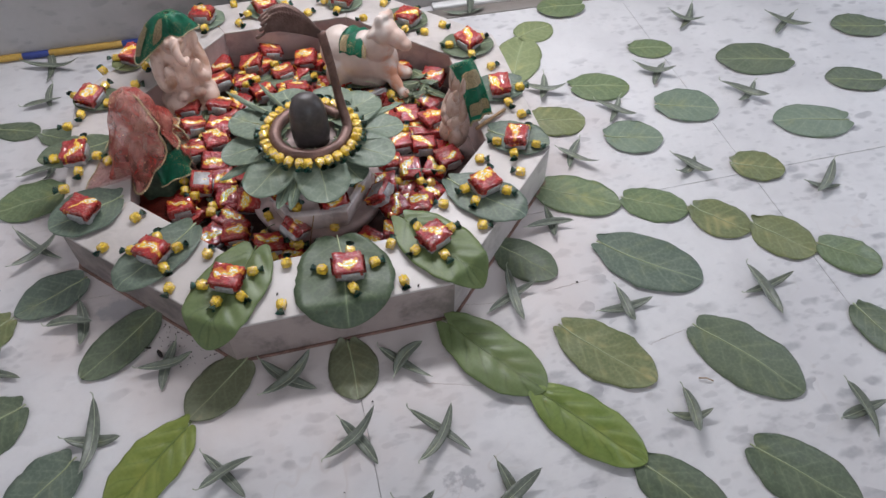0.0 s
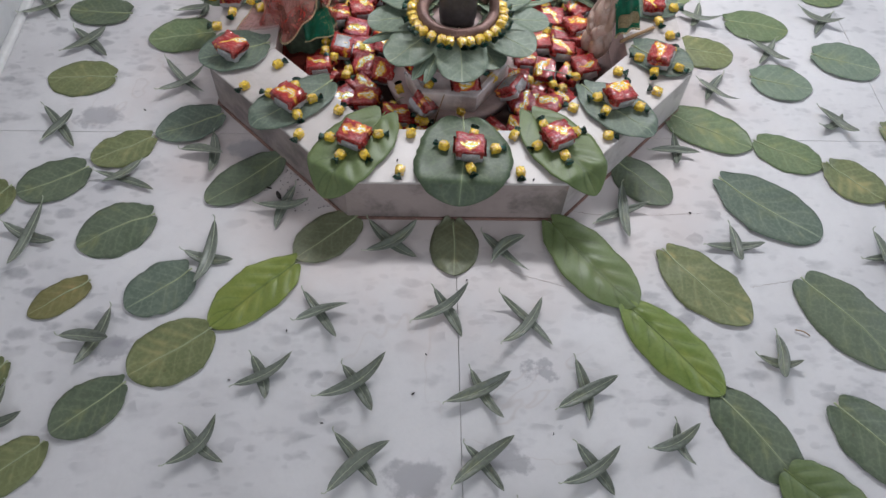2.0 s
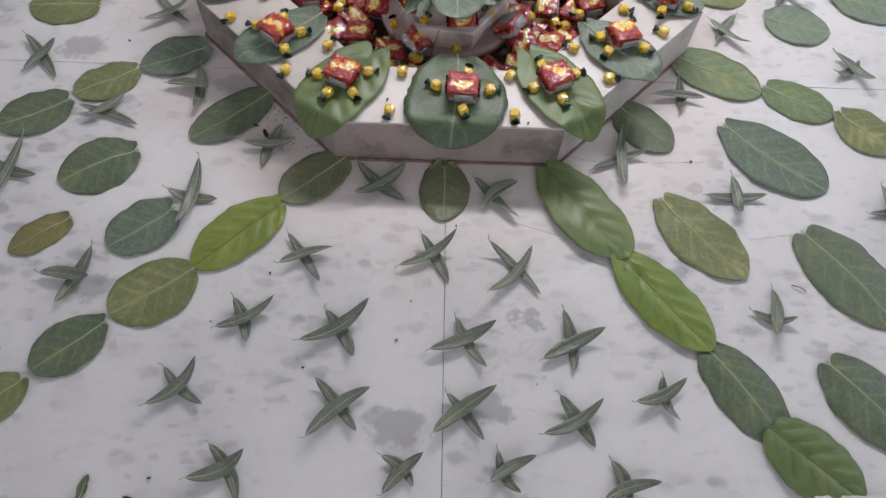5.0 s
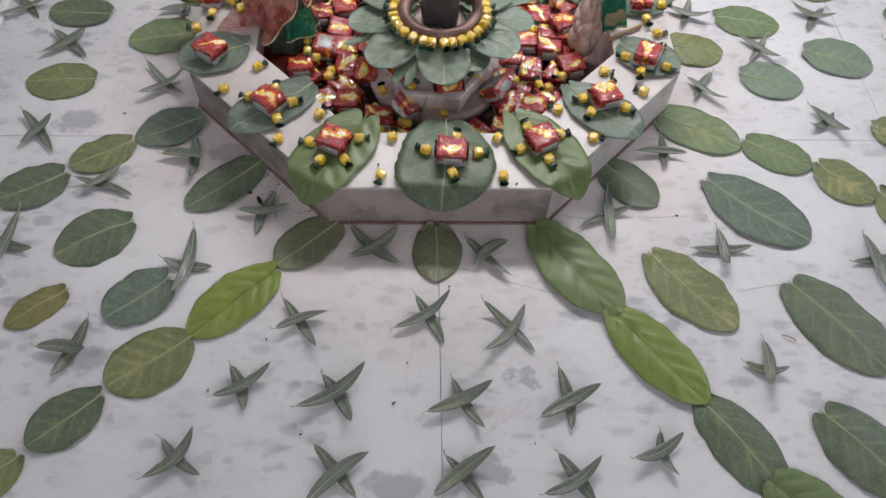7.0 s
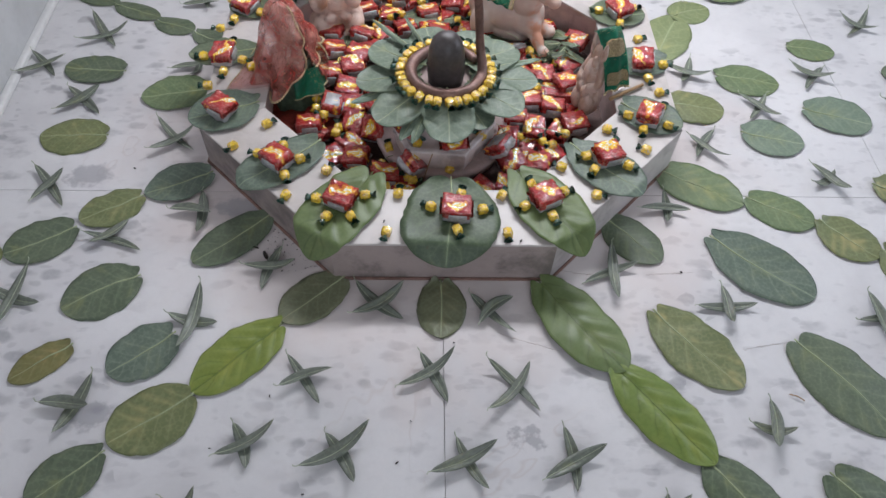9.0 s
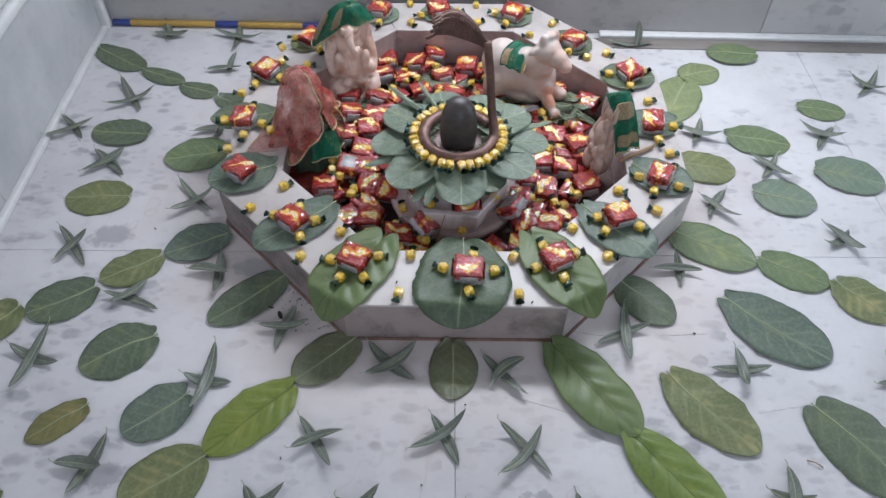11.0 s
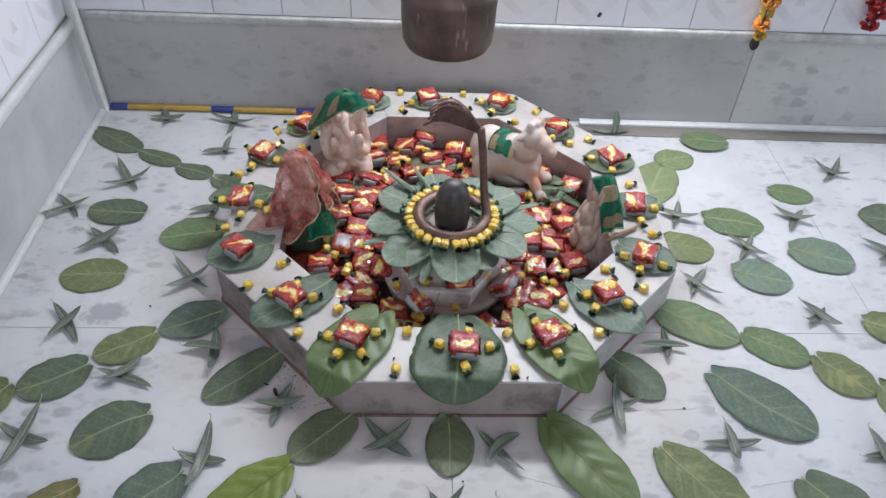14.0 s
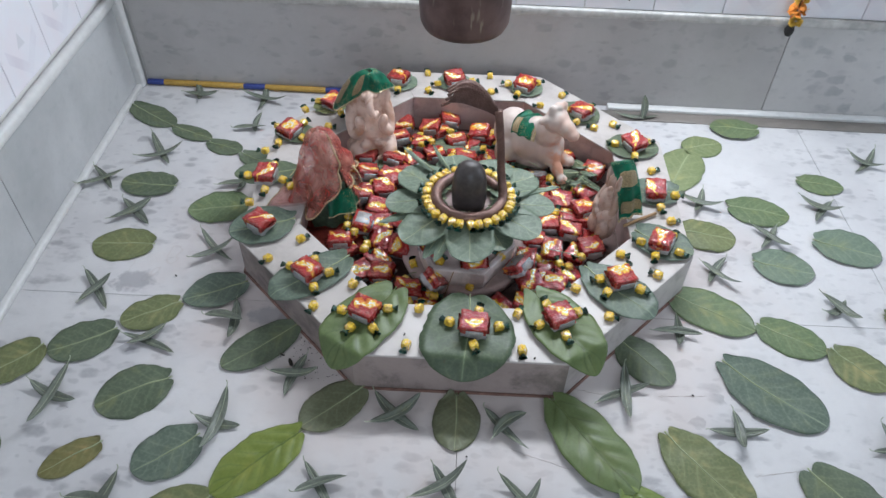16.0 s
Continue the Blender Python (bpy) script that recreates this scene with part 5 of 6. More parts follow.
# ---- statues ----
def statue(name, blobs, mat, m, label, voxel=0.0025):
    """A carved figure as one blended plain mesh."""
    bm = bmesh.new()
    for b in blobs:
        blob(bm, *b)
    ob = part(name, bm, mat)
    r = ob.modifiers.new("blend", "REMESH")
    r.mode, r.voxel_size, r.use_smooth_shade = "VOXEL", voxel, True
    s = ob.modifiers.new("soften", "SMOOTH")
    s.factor, s.iterations = 0.5, 3
    ob.matrix_basis = m
    return tagged(ob, label, "statue")


def limb(keys, r0, r1, n=8, flat=1.0):
    """Overlapping lumps along a curve, as one rounded limb."""
    return [(tuple(p), (r0 + (r1 - r0) * k / n, (r0 + (r1 - r0) * k / n) * flat, r0 + (r1 - r0) * k / n)) for k, p in enumerate(spline(keys, n))]


SEATED = [((0, 0.000, 0.014), (0.080, 0.056, 0.018)), ((0, -0.004, 0.085), (0.060, 0.050, 0.080)), ((0, -0.030, 0.100), (0.038, 0.030, 0.036)), ((0, 0.006, 0.160), (0.052, 0.036, 0.036)),
          ((0, -0.006, 0.200), (0.036, 0.036, 0.034)), ((0, 0.008, 0.236), (0.028, 0.028, 0.028))]
SEATED += limb([(-0.002, -0.036, 0.214), (-0.004, -0.050, 0.198), (0.000, -0.058, 0.178), (0.010, -0.058, 0.166), (0.018, -0.054, 0.170)], 0.0140, 0.0085, 14)
for side in (-1, 1):
    SEATED += [((0.048 * side, -0.006, 0.188), (0.024, 0.012, 0.032), (0, 14 * side, 12 * side)), ((0.016 * side, -0.034, 0.214), (0.012, 0.010, 0.010)), ((0.038 * side, -0.050, 0.140), (0.016, 0.014, 0.024), (0, 12 * side, 0)),
               ((0.046 * side, -0.038, 0.046), (0.036, 0.032, 0.030)), ((0.024 * side, -0.056, 0.074), (0.018, 0.012, 0.014))]
    SEATED += limb([(0.052 * side, 0.002, 0.164), (0.062 * side, -0.012, 0.130), (0.058 * side, -0.034, 0.102), (0.040 * side, -0.052, 0.122)], 0.0220, 0.0150, 10)
    SEATED += limb([(0.058 * side, -0.014, 0.050), (0.056 * side, -0.048, 0.036), (0.010 * side, -0.062, 0.028)], 0.0260, 0.0140, 10)
statue("seated_statue", SEATED, M_STATUE, pose(-0.278, 0.816, 0.008, 0, 0, 14) @ Matrix.Diagonal((0.86, 0.98, 1.02, 1)), "pinkish marble seated figure with a round belly, in the basin")
CROUCHED = [((0, 0, 0.055), (0.062, 0.052, 0.065)), ((0, -0.008, 0.140), (0.050, 0.044, 0.050)), ((0.002, 0.004, 0.205), (0.034, 0.032, 0.040)), ((0.030, -0.036, 0.196), (0.016, 0.016, 0.020))]
for side in (-1, 1):
    CROUCHED += [((0.034 * side, -0.036, 0.046), (0.036, 0.034, 0.040)), ((0.020 * side, -0.050, 0.094), (0.022, 0.020, 0.020)), ((0.040 * side, -0.006, 0.212), (0.015, 0.012, 0.044), (0, 8 * side, 0))]
    CROUCHED += limb([(0.046 * side, 0.000, 0.165), (0.062 * side, -0.020, 0.125), (0.038 * side, -0.048, 0.112)], 0.0210, 0.0160, 8)
statue("seated_statue", CROUCHED, M_BROWNSTATUE, pose(0.356, 0.484, 0.030, 0, 0, -66) @ Matrix.Diagonal((0.50, 0.54, 0.82, 1)),
       "small brownish marble seated figure against the basin rim")
statue("veiled_statue", [((0, 0, 0.05), (0.060, 0.058, 0.06)), ((0, 0, 0.13), (0.044, 0.040, 0.06)), ((0.012, -0.010, 0.225), (0.028, 0.030, 0.038)), ((0.030, -0.026, 0.160), (0.014, 0.014, 0.040)),
        ((-0.010, -0.036, 0.150), (0.014, 0.014, 0.036)), ((0.036, -0.032, 0.222), (0.009, 0.009, 0.012)), ((0.0, 0.010, 0.250), (0.026, 0.028, 0.030))], M_STATUE,
       pose(-0.359, 0.520, 0.003), "pale seated figure hidden under a red veil")
BULL_BODY = [((-0.055, 0.050, 0.105), (0.056, 0.056, 0.066)), ((-0.012, 0.018, 0.098), (0.074, 0.054, 0.060), (0, 6, -36)), ((0.038, -0.012, 0.098), (0.048, 0.046, 0.058)),
             ((0.052, -0.042, 0.084), (0.026, 0.024, 0.034), (0, 0, -60)), ((0.064, -0.066, 0.064), (0.038, 0.0165, 0.018), (0, 30, -64)), ((0.079, -0.096, 0.048), (0.019, 0.016, 0.013), (0, 0, -64)),
             ((0.074, -0.022, 0.066), (0.030, 0.021, 0.022), (0, 12, -10))]
BULL_LEGS_AND_HEAD = [((0.098, -0.028, 0.058), (0.021, 0.019, 0.018)), ((0.036, -0.028, 0.158), (0.040, 0.038, 0.054), (0, 18, -40)), ((0.048, -0.050, 0.208), (0.034, 0.034, 0.034)),
                      ((0.070, -0.068, 0.198), (0.036, 0.024, 0.025), (0, 22, -42)), ((0.090, -0.086, 0.186), (0.018, 0.019, 0.016)), ((0.034, -0.058, 0.236), (0.012, 0.011, 0.022), (0, -8, 0)),
                      ((0.062, -0.036, 0.236), (0.012, 0.011, 0.022), (0, 12, 0))]
BULL_FACE = [((0.048, -0.046, 0.246), (0.014, 0.014, 0.012)), ((0.018, -0.062, 0.214), (0.022, 0.009, 0.010), (0, -20, 20)), ((-0.070, 0.012, 0.060), (0.036, 0.030, 0.056)),
             ((0.000, 0.020, 0.050), (0.072, 0.050, 0.046), (0, 0, -36)), ((0.006, 0.006, 0.155), (0.030, 0.026, 0.022))]
BULL = BULL_BODY + BULL_LEGS_AND_HEAD + BULL_FACE
statue("bull_statue", BULL, M_BULL, pose(0.184, 0.769, 0.008), "white marble bull with raised head lying in the basin", 0.0036)


# ---- cloths ----
def beads(pts, r):
    """A string of small beads sewn along a line."""
    bm = bmesh.new()
    left = 0.0
    for a, b in zip(pts, pts[1:]):
        d = (b - a).length
        while left <= d and d > 1e-6:
            bmesh.ops.create_icosphere(bm, subdivisions=1, radius=r, matrix=Matrix.Translation(a.lerp(b, left / d)) @ Matrix.Diagonal((1, 1, 0.8, 1)))
            left += 1.9 * r
        left -= d
    return bm


def cloth(name, f, mat, nu, nv, label, thick=0.0012, hem=None):
    """A draped cloth f(u, v), with a gold band along the edge v = 1 when hem is given."""
    bm = bmesh.new()
    rows = [[bm.verts.new(f(i / nu, j / nv)) for j in range(nv + 1)] for i in range(nu + 1)]
    for a, b in zip(rows, rows[1:]):
        for j in range(nv):
            bm.faces.new((a[j], a[j + 1], b[j + 1], b[j]))
    bmesh.ops.solidify(bm, geom=bm.faces[:], thickness=thick)
    ob = tagged(part(name, bm, mat), label, "cloth")
    if hem:
        pts = [Vector(f(i / (nu * 2), 1.0)) + Vector((0, 0, 0.0015)) for i in range(nu * 2 + 1)]
        part("gold_trim", beads(pts, hem), M_GOLD, ob, "beaded gold trim")
    return ob


def veil(u, v):
    a = radians(-36 - 352 * u)
    cap, fall = min(v / 0.3, 1.0) * math.pi / 2, max(v - 0.3, 0.0) / 0.7
    fold = 1 + 0.13 * math.sin(8 * a + 3 * v) * fall + 0.38 * noise.noise((u * 10, v * 4.5, 1)) * (0.25 + v) + 0.16 * u * fall 
    r = (0.004 + 0.033 * math.sin(cap) + 0.036 * fall ** 0.8) * fold * (1 + 0.14 * max(0.0, -math.sin(a)) * fall)
    z = 0.298 - 0.032 * (1 - math.cos(cap)) - 0.142 * fall ** 1.1 + 0.040 * math.cos(a - 0.2) * fall + 0.008 * noise.noise((u * 7, v * 4, 5))
    return (-0.352 - 0.010 * fall + r * math.cos(a) * 1.02, 0.507 + r * math.sin(a), z)


def veil_tail(u, v):
    x = -0.386 - (0.052 + 0.048 * u) * v
    y = 0.592 - 0.165 * u
    return (x, y, H_RIM + 0.004 + 0.012 * (1 - v) ** 2 + 0.004 * noise.noise((u * 4, v * 4, 7)))


for_veil = pose(-0.003, 0.010, 0)
shroud = cloth("red_veil", veil, M_VEIL, 56, 18, "sheer red veil with beaded gold trim over a statue", hem=0.0034)
edge = [Vector(veil(0.0, 0.12 + 0.88 * i / 40)) + Vector((0.001, -0.001, 0.001)) for i in range(41)]
shroud.matrix_basis = for_veil
part("gold_trim", beads(edge, 0.0030), M_GOLD, shroud, "beaded gold trim")


def side_fold(u, v):
    return (-0.314 + 0.046 * u + 0.006 * math.sin(v * 5 + u * 3), 0.520 - 0.012 * math.sin(u * 6) + 0.004 * noise.noise((u * 5, v * 5, 8)), 0.232 - 0.105 * u ** 1.3 - 0.100 * (1 - v))


def fallen_cloth(u, v):
    return (-0.400 + 0.200 * u, 0.375 + 0.110 * v, 0.030 + 0.012 * noise.noise((u * 6, v * 5, 3)) + 0.018 * (1 - u))


def skirt(u, v):
    a = radians(360 * u)
    r = 0.046 + 0.026 * v + 0.005 * math.sin(9 * a) * v + 0.004 * noise.noise((u * 9, v * 3, 2))
    return (-0.352 + r * math.cos(a), 0.512 + r * math.sin(a), 0.150 - 0.130 * v)


def sash(u, v):
    a = radians(-78 + 92 * u)
    r = 0.060 + 0.020 * v + 0.006 * math.sin(11 * u + 2 * v) + 0.004 * noise.noise((u * 6, v * 4, 9))
    return (-0.352 + r * math.cos(a), 0.512 + r * math.sin(a), 0.128 - (0.040 + 0.045 * u) * v + 0.018 * u)


cloth("green_cloth", sash, M_GREENCLOTH, 22, 10, "emerald satin cloth hanging below the red veil", hem=0.0022).matrix_basis = for_veil
cloth("green_skirt", skirt, M_DARKSTATUE, 48, 8, "dark green cloth wrapped round the veiled figure", hem=0.003).matrix_basis = for_veil
cloth("red_fold", side_fold, M_VEIL, 12, 12, "red net fold with gold trim beside the veiled figure", hem=0.0024).matrix_basis = for_veil
cloth("red_cloth", fallen_cloth, M_REDCLOTH, 22, 12, "dark red cloth lying under the sweets in the basin")
cloth("veil_tail", veil_tail, M_VEIL_SHEER, 14, 10, "end of a sheer red veil spread on the rim", hem=0.0018).matrix_basis = for_veil
candy(-0.443, 0.511, H_RIM + 0.004, 20)


def head_cloth(u, v):
    a = radians(-92 + 360 * u)
    left, front = max(0.0, -math.cos(a)), max(0.0, -math.sin(a))
    r = 0.006 + 0.049 * v ** 0.75 * (1 - 0.45 * front) + 0.005 * math.sin(5 * a + 1) * v + 0.020 * v * left
    drop = 0.056 * v ** 2.0 + 0.070 * v ** 1.4 * left ** 1.5 - 0.010 * v * front
    return (-0.270 + 1.08 * r * math.cos(a) - 0.032 * v * left, 0.796 + 0.88 * r * math.sin(a), 0.297 - drop + 0.010 * noise.noise((u * 6, v * 3, 3)) * v)


def shoulder_cloth(u, v):
    over, top = Vector((0.336 + 0.052 * u, 0.518, 0.234)), Vector((0.336 + 0.056 * u, 0.480 + 0.020 * u, 0.260))
    low = Vector((0.368 + 0.062 * u, 0.424 + 0.036 * u, 0.126))
    w = max(v - 0.2, 0.0) / 0.8
    p = over.lerp(top, math.sin(min(v / 0.2, 1.0) * math.pi / 2)) if v < 0.2 else top.lerp(low, w ** 1.15)
    bulge = 0.012 * math.sin(math.pi * w ** 0.7) + 0.004 * math.sin(u * 12 + 3 * w) * w
    edge = (2 * u - 1) ** 2
    return (p.x + 0.4 * bulge, p.y - bulge + 0.012 * edge * (1 - w), p.z - 0.016 * edge * (1 - 0.8 * w) + 0.003 * noise.noise((u * 5, v * 6, 4)))


def bull_cloth(u, v):
    a = radians(-30 + 88 * u)
    along, out = 0.066 * (v - 0.5) + 0.004 * math.sin(u * 7), 0.066 * math.sin(a)
    return (0.180 + 0.825 * along - 0.565 * out, 0.772 - 0.565 * along - 0.825 * out, 0.107 + 0.072 * math.cos(a) + 0.003 * math.sin(v * 14 + u * 5))


def patch(f, u0, u1, v0, v1, ob, lift, label):
    """A gold worked panel lying on the cloth f."""
    bm = bmesh.new()
    rows = [[bm.verts.new(Vector(f(u0 + (u1 - u0) * (0.5 + 0.5 * x / 8 * (1 - 0.12 * (y / 6) ** 2)), v0 + (v1 - v0) * (0.5 + 0.5 * y / 6 * (1 - 0.12 * (x / 8) ** 2)))) + Vector(lift)) for y in range(-6, 7)] for x in range(-8, 9)]
    for a, b in zip(rows, rows[1:]):
        for y in range(12):
            bm.faces.new((a[y], a[y + 1], b[y + 1], b[y]))
    bmesh.ops.solidify(bm, geom=bm.faces[:], thickness=0.001)
    part("gold_panel", bm, M_GOLD, ob, label)


cap = cloth("green_cloth", head_cloth, M_GREENCLOTH, 36, 10, "green satin cloth with gold edge draped over a statue's head", hem=0.0026)
patch(head_cloth, 0.64, 0.82, 0.42, 0.90, cap, (-0.001, -0.003, 0.003), "gold sequin panel")
patch(head_cloth, 0.90, 0.955, 0.30, 0.92, cap, (0.000, -0.002, 0.003), "gold thread stripe")
shawl = cloth("green_cloth", shoulder_cloth, M_GREENCLOTH, 20, 26, "green satin cloth hanging down a statue's back to the rim", hem=0.004)
patch(shoulder_cloth, 0.12, 0.90, 0.34, 0.56, shawl, (0.001, -0.003, 0.002), "round gold sequin panel")
patch(shoulder_cloth, 0.06, 0.94, 0.76, 0.93, shawl, (0.001, -0.003, 0.002), "dull gold border panel")
saddle = cloth("green_cloth", bull_cloth, M_GREENCLOTH, 20, 12, "green satin cloth laid over the bull's back", hem=0.003)
patch(bull_cloth, 0.50, 0.97, 0.06, 0.36, saddle, (-0.002, -0.003, 0.002), "gold sequin panel")
bm = tube(bmesh.new(), [bull_cloth(1.06 * i / 16 - 0.03, 1.08 + 0.06 * math.sin(i / 5)) for i in range(17)], lambda u: 0.0036 * (1 + 0.2 * math.sin(90 * u)), 7)
part("gold_cord", bm, M_GOLD, saddle, "gold cord round the neck")
cap.matrix_basis, shawl.matrix_basis, saddle.matrix_basis = pose(0.000, 0.020, -0.013), pose(0.006, 0.008, 0), pose(-0.006, 0.017, 0)


# ---- hanging pot ----
pot = holder("hanging_pot", pose(-0.0215, 0.395, 0.6365), "dark tarnished copper pot hanging over the standing stone", "pot")
prof = [(0, 0.004), (0.060, 0), (0.078, 0.004), (0.084, 0.016), (0.0865, 0.05), (0.087, 0.085), (0.089, 0.102), (0.0875, 0.112), (0.080, 0.122), (0.079, 0.126), (0.074, 0.132), (0.0735, 0.136),
        (0.068, 0.142), (0.064, 0.150), (0.063, 0.160), (0.070, 0.172), (0.073, 0.176), (0.070, 0.178), (0.060, 0.165), (0.058, 0.12), (0, 0.10)]
part("body", lathe(bmesh.new(), prof, 56, wobble=0.012), M_POT, pot)
part("rim_band", lathe(bmesh.new(), [(0.0745, 0.168), (0.0775, 0.172), (0.0775, 0.180), (0.0745, 0.184), (0.0715, 0.180), (0.0715, 0.170), (0.0745, 0.168)], 40), M_GREENPAINT, pot, "pale green rim band")
for k in range(2):
    a = radians(20 + 180 * k)
    d = Vector((math.cos(a), math.sin(a), 0))
    lug = [d * 0.064 + Vector((0, 0, 0.135)), d * 0.090 + Vector((0, 0, 0.140)), d * 0.096 + Vector((0, 0, 0.162)), d * 0.074 + Vector((0, 0, 0.172))]
    ear = part("lug", tube(bmesh.new(), spline(lug, 12), 0.006, 8), M_POT, pot)
    part("cord", tube(bmesh.new(), spline([d * 0.094 + Vector((0, 0, 0.155)), d * 0.05 + Vector((0, 0, 0.6)), Vector((0, 0, 1.2)), Vector((0, 0, 2.005))], 16), 0.003, 6), M_CHAIN, ear, "thin dark cord up to the ceiling")


# ---- garlands on the back wall ----
def ruffle(bm, c, r, seed):
    """A ruffled artificial flower: a puff of small curled petals."""
    rnd = random.Random(seed)
    for k in range(46):
        d = Vector((rnd.gauss(0, 1), rnd.gauss(0, 1), rnd.gauss(0, 0.55))).normalized()
        s = d.orthogonal().normalized()
        s.rotate(Matrix.Rotation(rnd.uniform(0, 6.28), 3, d))
        w, q = r * rnd.uniform(0.28, 0.42), r * rnd.uniform(0.75, 1.1)
        n = d.cross(s)
        o = Vector(c)
        row = [o + d * (0.30 * r) - s * (0.4 * w), o + d * (0.30 * r) + s * (0.4 * w), o + d * q + s * w + n * (0.3 * w), o + d * (q * 1.12) + n * (0.1 * w), o + d * q - s * w + n * (0.3 * w)]
        bm.faces.new([bm.verts.new(p) for p in row])
    bmesh.ops.solidify(bm, geom=bm.faces[:], thickness=0.0008)
    return bm


def garland(x, y, z0, colours, tassel, lean, label, r=0.026):
    g = holder("garland", pose(x, y, z0), label, "garland", "garlands on the back wall")
    top = 2.6 - z0
    part("string", tube(bmesh.new(), spline([(0, 0, 0.02), (lean * 0.2, 0, 0.3), (lean, 0, top)], 12), 0.0012, 5), M_CHAIN, g)
    if tassel:
        part("tassel", lathe(bmesh.new(), [(0, -0.012), (0.007, -0.011), (0.012, -0.002), (0.013, 0.008), (0.010, 0.020), (0.004, 0.030), (0, 0.032)], 16, wobble=0.35), M_BLACK, g, "black tassel")
    rnd = random.Random(int(x * 1000))
    for k in range(22):
        z = 0.035 + 0.034 * k
        part("flower", ruffle(bmesh.new(), (rnd.uniform(-0.008, 0.008) + lean * 0.15 * z, rnd.uniform(-0.004, 0.004), z), r * rnd.uniform(0.75, 1.12) * (0.75 if k == 0 else 1.0), k + x), colours[k % len(colours)], g)
    return g


garland(-0.765, 1.100, 0.428, [M_YELLOW_PETAL, M_ORANGE, M_ORANGE], True, -0.02, "orange and yellow artificial flower garland with black tassel")
garland(0.921, 1.095, 0.300, [M_YELLOW_PETAL, M_ORANGE, M_YELLOW_PETAL, M_ORANGE], True, 0.02, "orange and yellow artificial flower garland with black tassel")
garland(1.236, 1.090, 0.342, [M_RED_PETAL], False, 0.10, "red artificial flower garland", 0.030)

# ---- striped pole on the floor by the wall ----
pole = holder("striped_pole", pose(-1.060, 1.158, 0.0105), "thin pole striped blue and yellow, lying along the wall", "pole")
x = 0.0
for n, length in enumerate((0.055, 0.265, 0.072, 0.20, 0.085, 0.16, 0.07, 0.15)):
    b = tube(bmesh.new(), [(x, -0.019 * x, 0), (x + 0.002, -0.019 * x, 0), (x + length - 0.002, -0.019 * (x + length), 0), (x + length, -0.019 * (x + length), 0)], lambda u: 0.0098 if 0.01 < u < 0.99 else 0.0090, 14)
    part("stripe", b, M_STICK_B if n % 2 == 0 else M_STICK_Y, pole)
    x += length

# ---- small clutter ----
def bit(x, y, s, seed, z=0.0):
    r = random.Random(seed)
    bm = bmesh.new()
    blob(bm, (0, 0, 0.003), (s, s * r.uniform(0.2, 0.4), 0.0025))
    for v in bm.verts:
        v.co += Vector((0, 0, 0.0015)) * noise.noise(v.co * 220)
    ob = part("dry_leaf_bit", bm, M_DIRT)
    ob.matrix_basis = pose(x, y, z, 0, 0, r.uniform(0, 360))
    return tagged(ob, "dark dry scrap of leaf on the marble floor", "scrap", "dry scraps on the floor")


broad_leaf(-0.558, -0.645, 0.039, 0.015, 80, "dark", group="dry scraps on the floor", where="scrap, torn and dry, by the kerb", cup=0.004)
bit(-0.484, -0.661, 0.011, 2)
bit(-0.461, -0.628, 0.004, 3)
bit(-0.083, -0.386, 0.004, 4)
bit(-0.319, -0.262, 0.003, 5)
bit(-0.37, 0.057, 0.012, 6)
bit(0.185, -0.028, 0.008, 7)
bit(-0.393, 0.077, 0.007, 8)
for n, (x, y) in enumerate(((-0.118, 0.058), (-0.262, 0.118), (0.150, 0.012), (0.345, 0.140), (-0.060, 0.020))):
    tagged(bit(x, y, 0.0035, 20 + n, H_RIM), "tiny dark crumb on the marble rim", "scrap", "crumbs on the rim")
for n, (x, y) in enumerate(((-0.06, -0.31), (0.16, -0.46), (-0.24, -0.44), (0.34, -0.22), (0.02, -0.15), (-0.41, -0.36), (0.50, 0.02), (-0.70, 0.30), (-0.55, 0.62))):
    bit(x, y, 0.0022 + 0.0004 * (n % 4), 40 + n)
chip = part("dark_chip", box(bmesh.new(), (0, 0, 0), (0.010, 0.004, 0.015), 0.002, 1), M_DIRT)
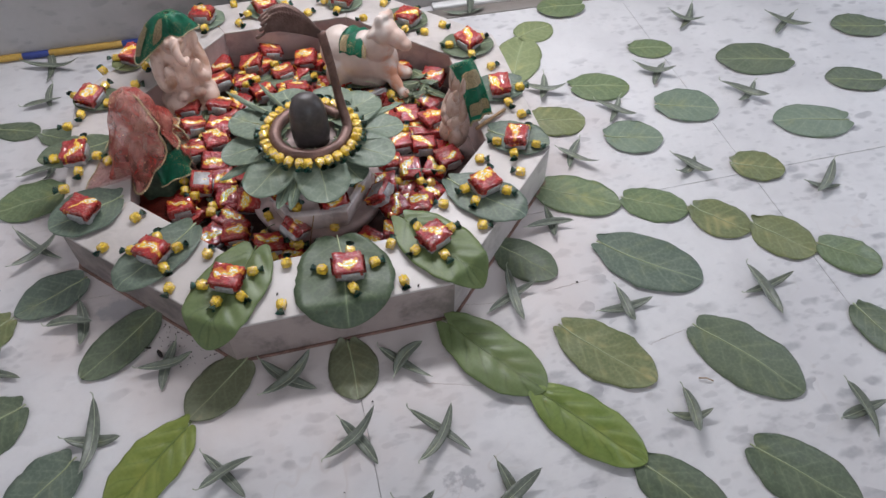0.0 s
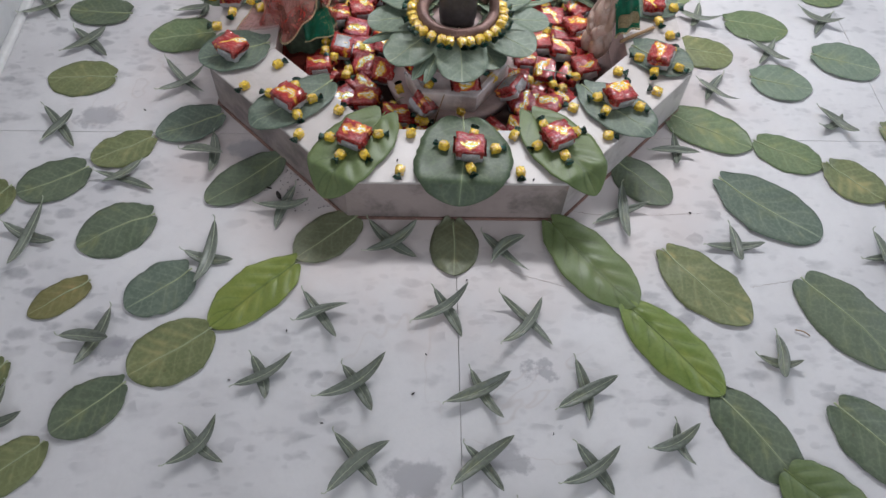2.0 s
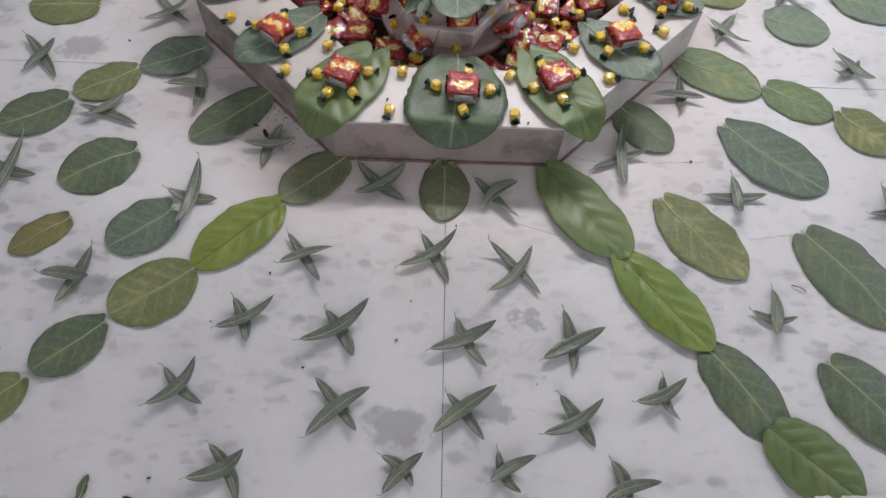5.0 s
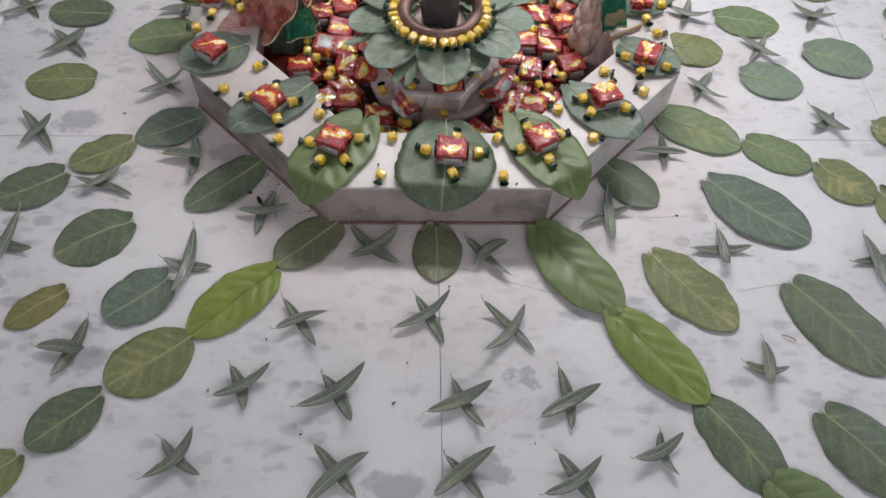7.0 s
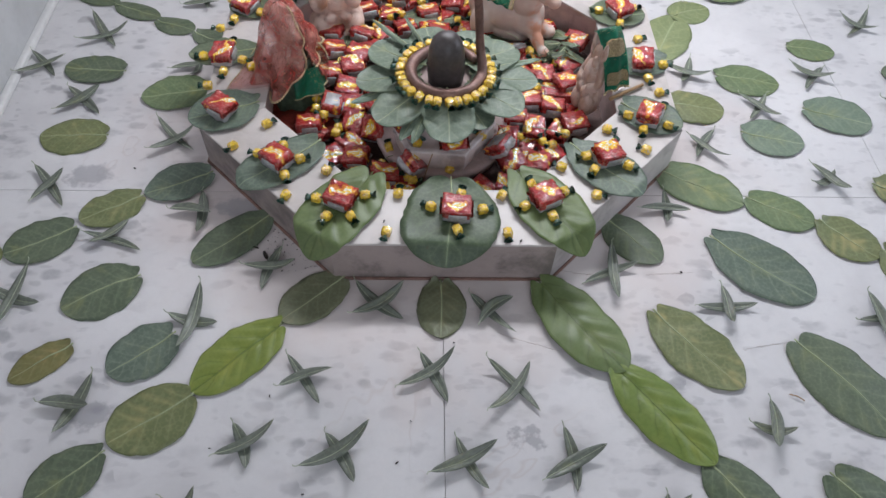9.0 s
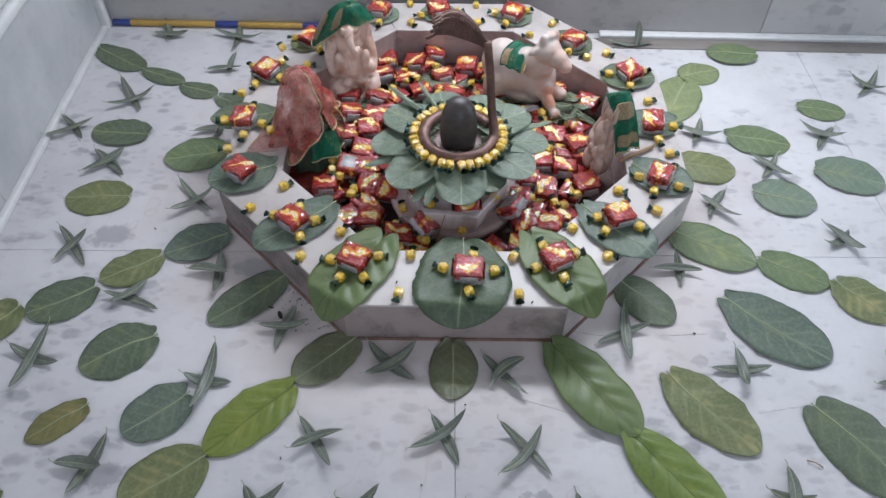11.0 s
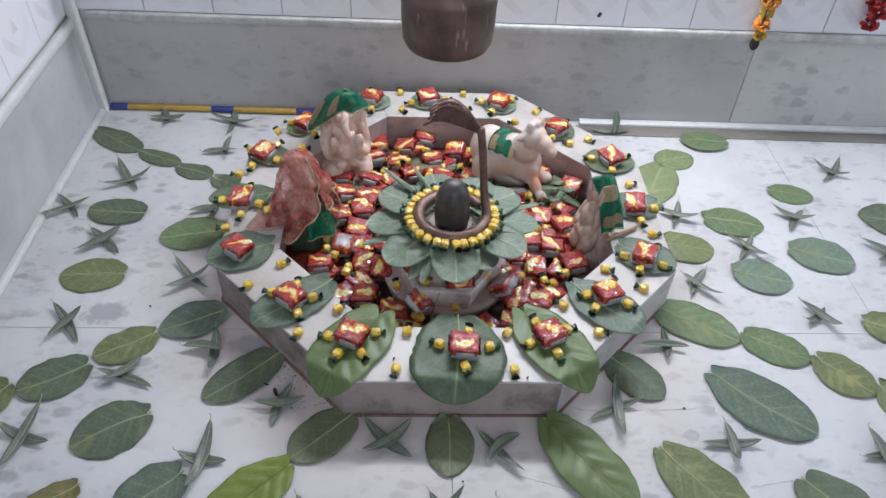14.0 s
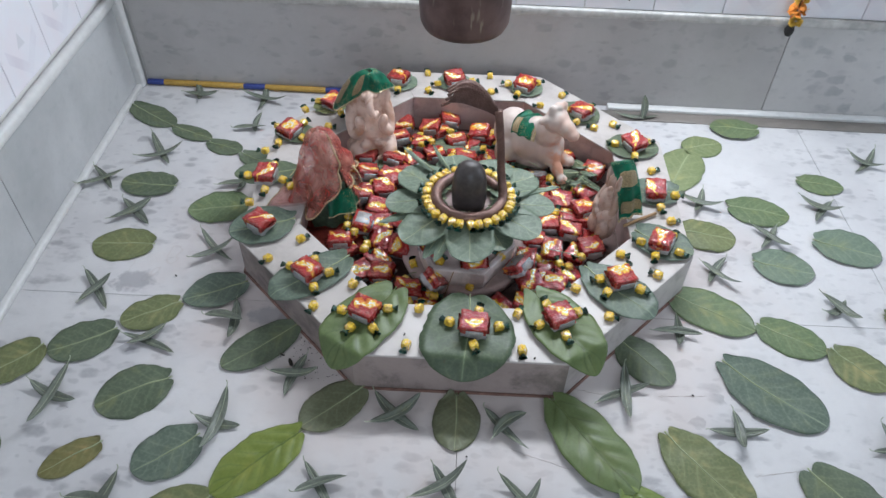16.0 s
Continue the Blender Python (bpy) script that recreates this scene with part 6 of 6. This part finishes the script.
chip.matrix_basis = pose(0.453, 1.135, 0.366, 0, 25, 0)
tagged(chip, "small dark fixing stuck on a wall tile", "fixing")
stalk = part("incense_stick", tube(bmesh.new(), [(-0.045, 0.25, 0.01), (-0.035, 0.245, 0.06), (-0.022, 0.243, 0.118)], 0.0012, 6), M_WOOD)
tagged(stalk, "thin wooden incense stick leaning on the pedestal", "incense stick")
stalk = part("incense_stick", tube(bmesh.new(), [(0.385, 0.420, H_RIM + 0.006), (0.425, 0.443, H_RIM + 0.008), (0.470, 0.470, H_RIM + 0.007)], 0.004, 8), M_WOOD)
tagged(stalk, "brown stick lying on the marble rim", "incense stick")
for p, q in (((-0.110, 0.300, 0.052), (-0.128, 0.262, 0.078)), ((0.205, 0.372, 0.078), (0.290, 0.352, 0.070)), ((0.205, 0.520, 0.076), (0.275, 0.512, 0.072)),
             ((0.165, 0.660, 0.120), (0.200, 0.672, 0.090)), ((0.150, 0.345, 0.070), (0.120, 0.330, 0.125))):
    m = (Vector(p) + Vector(q)) / 2 + Vector((0, 0, 0.004))
    stalk = part("leaf_stalk", tube(bmesh.new(), spline([p, m, q], 8), 0.0010, 5), M_RIB)
    tagged(stalk, "thin pale leaf stalk among the sweets", "stalk", "loose stalks in the basin")
stalk = part("dry_stalk", tube(bmesh.new(), [(0.645, -0.257, 0.003), (0.658, -0.262, 0.006), (0.670, -0.270, 0.003)], 0.0012, 5), M_WOOD)
tagged(stalk, "short dry leaf stalk on the marble floor", "stalk")
crumbs = bmesh.new()
for k in range(85):
    a, d = LOW.uniform(0, 1), abs(LOW.gauss(0, 0.035))
    q = Vector((-0.22 - 0.16 * a, -0.005 + 0.16 * a, 0)) + Vector((-0.7, -0.7, 0)) * d
    s = LOW.uniform(0.0005, 0.0018)
    bmesh.ops.create_icosphere(crumbs, subdivisions=1, radius=s, matrix=Matrix.Translation((q.x, q.y, s * 0.6)))
tagged(part("crumbs", crumbs, M_DIRT), "dark crumbs scattered on the floor beside the basin", "crumbs", kind="stuff")
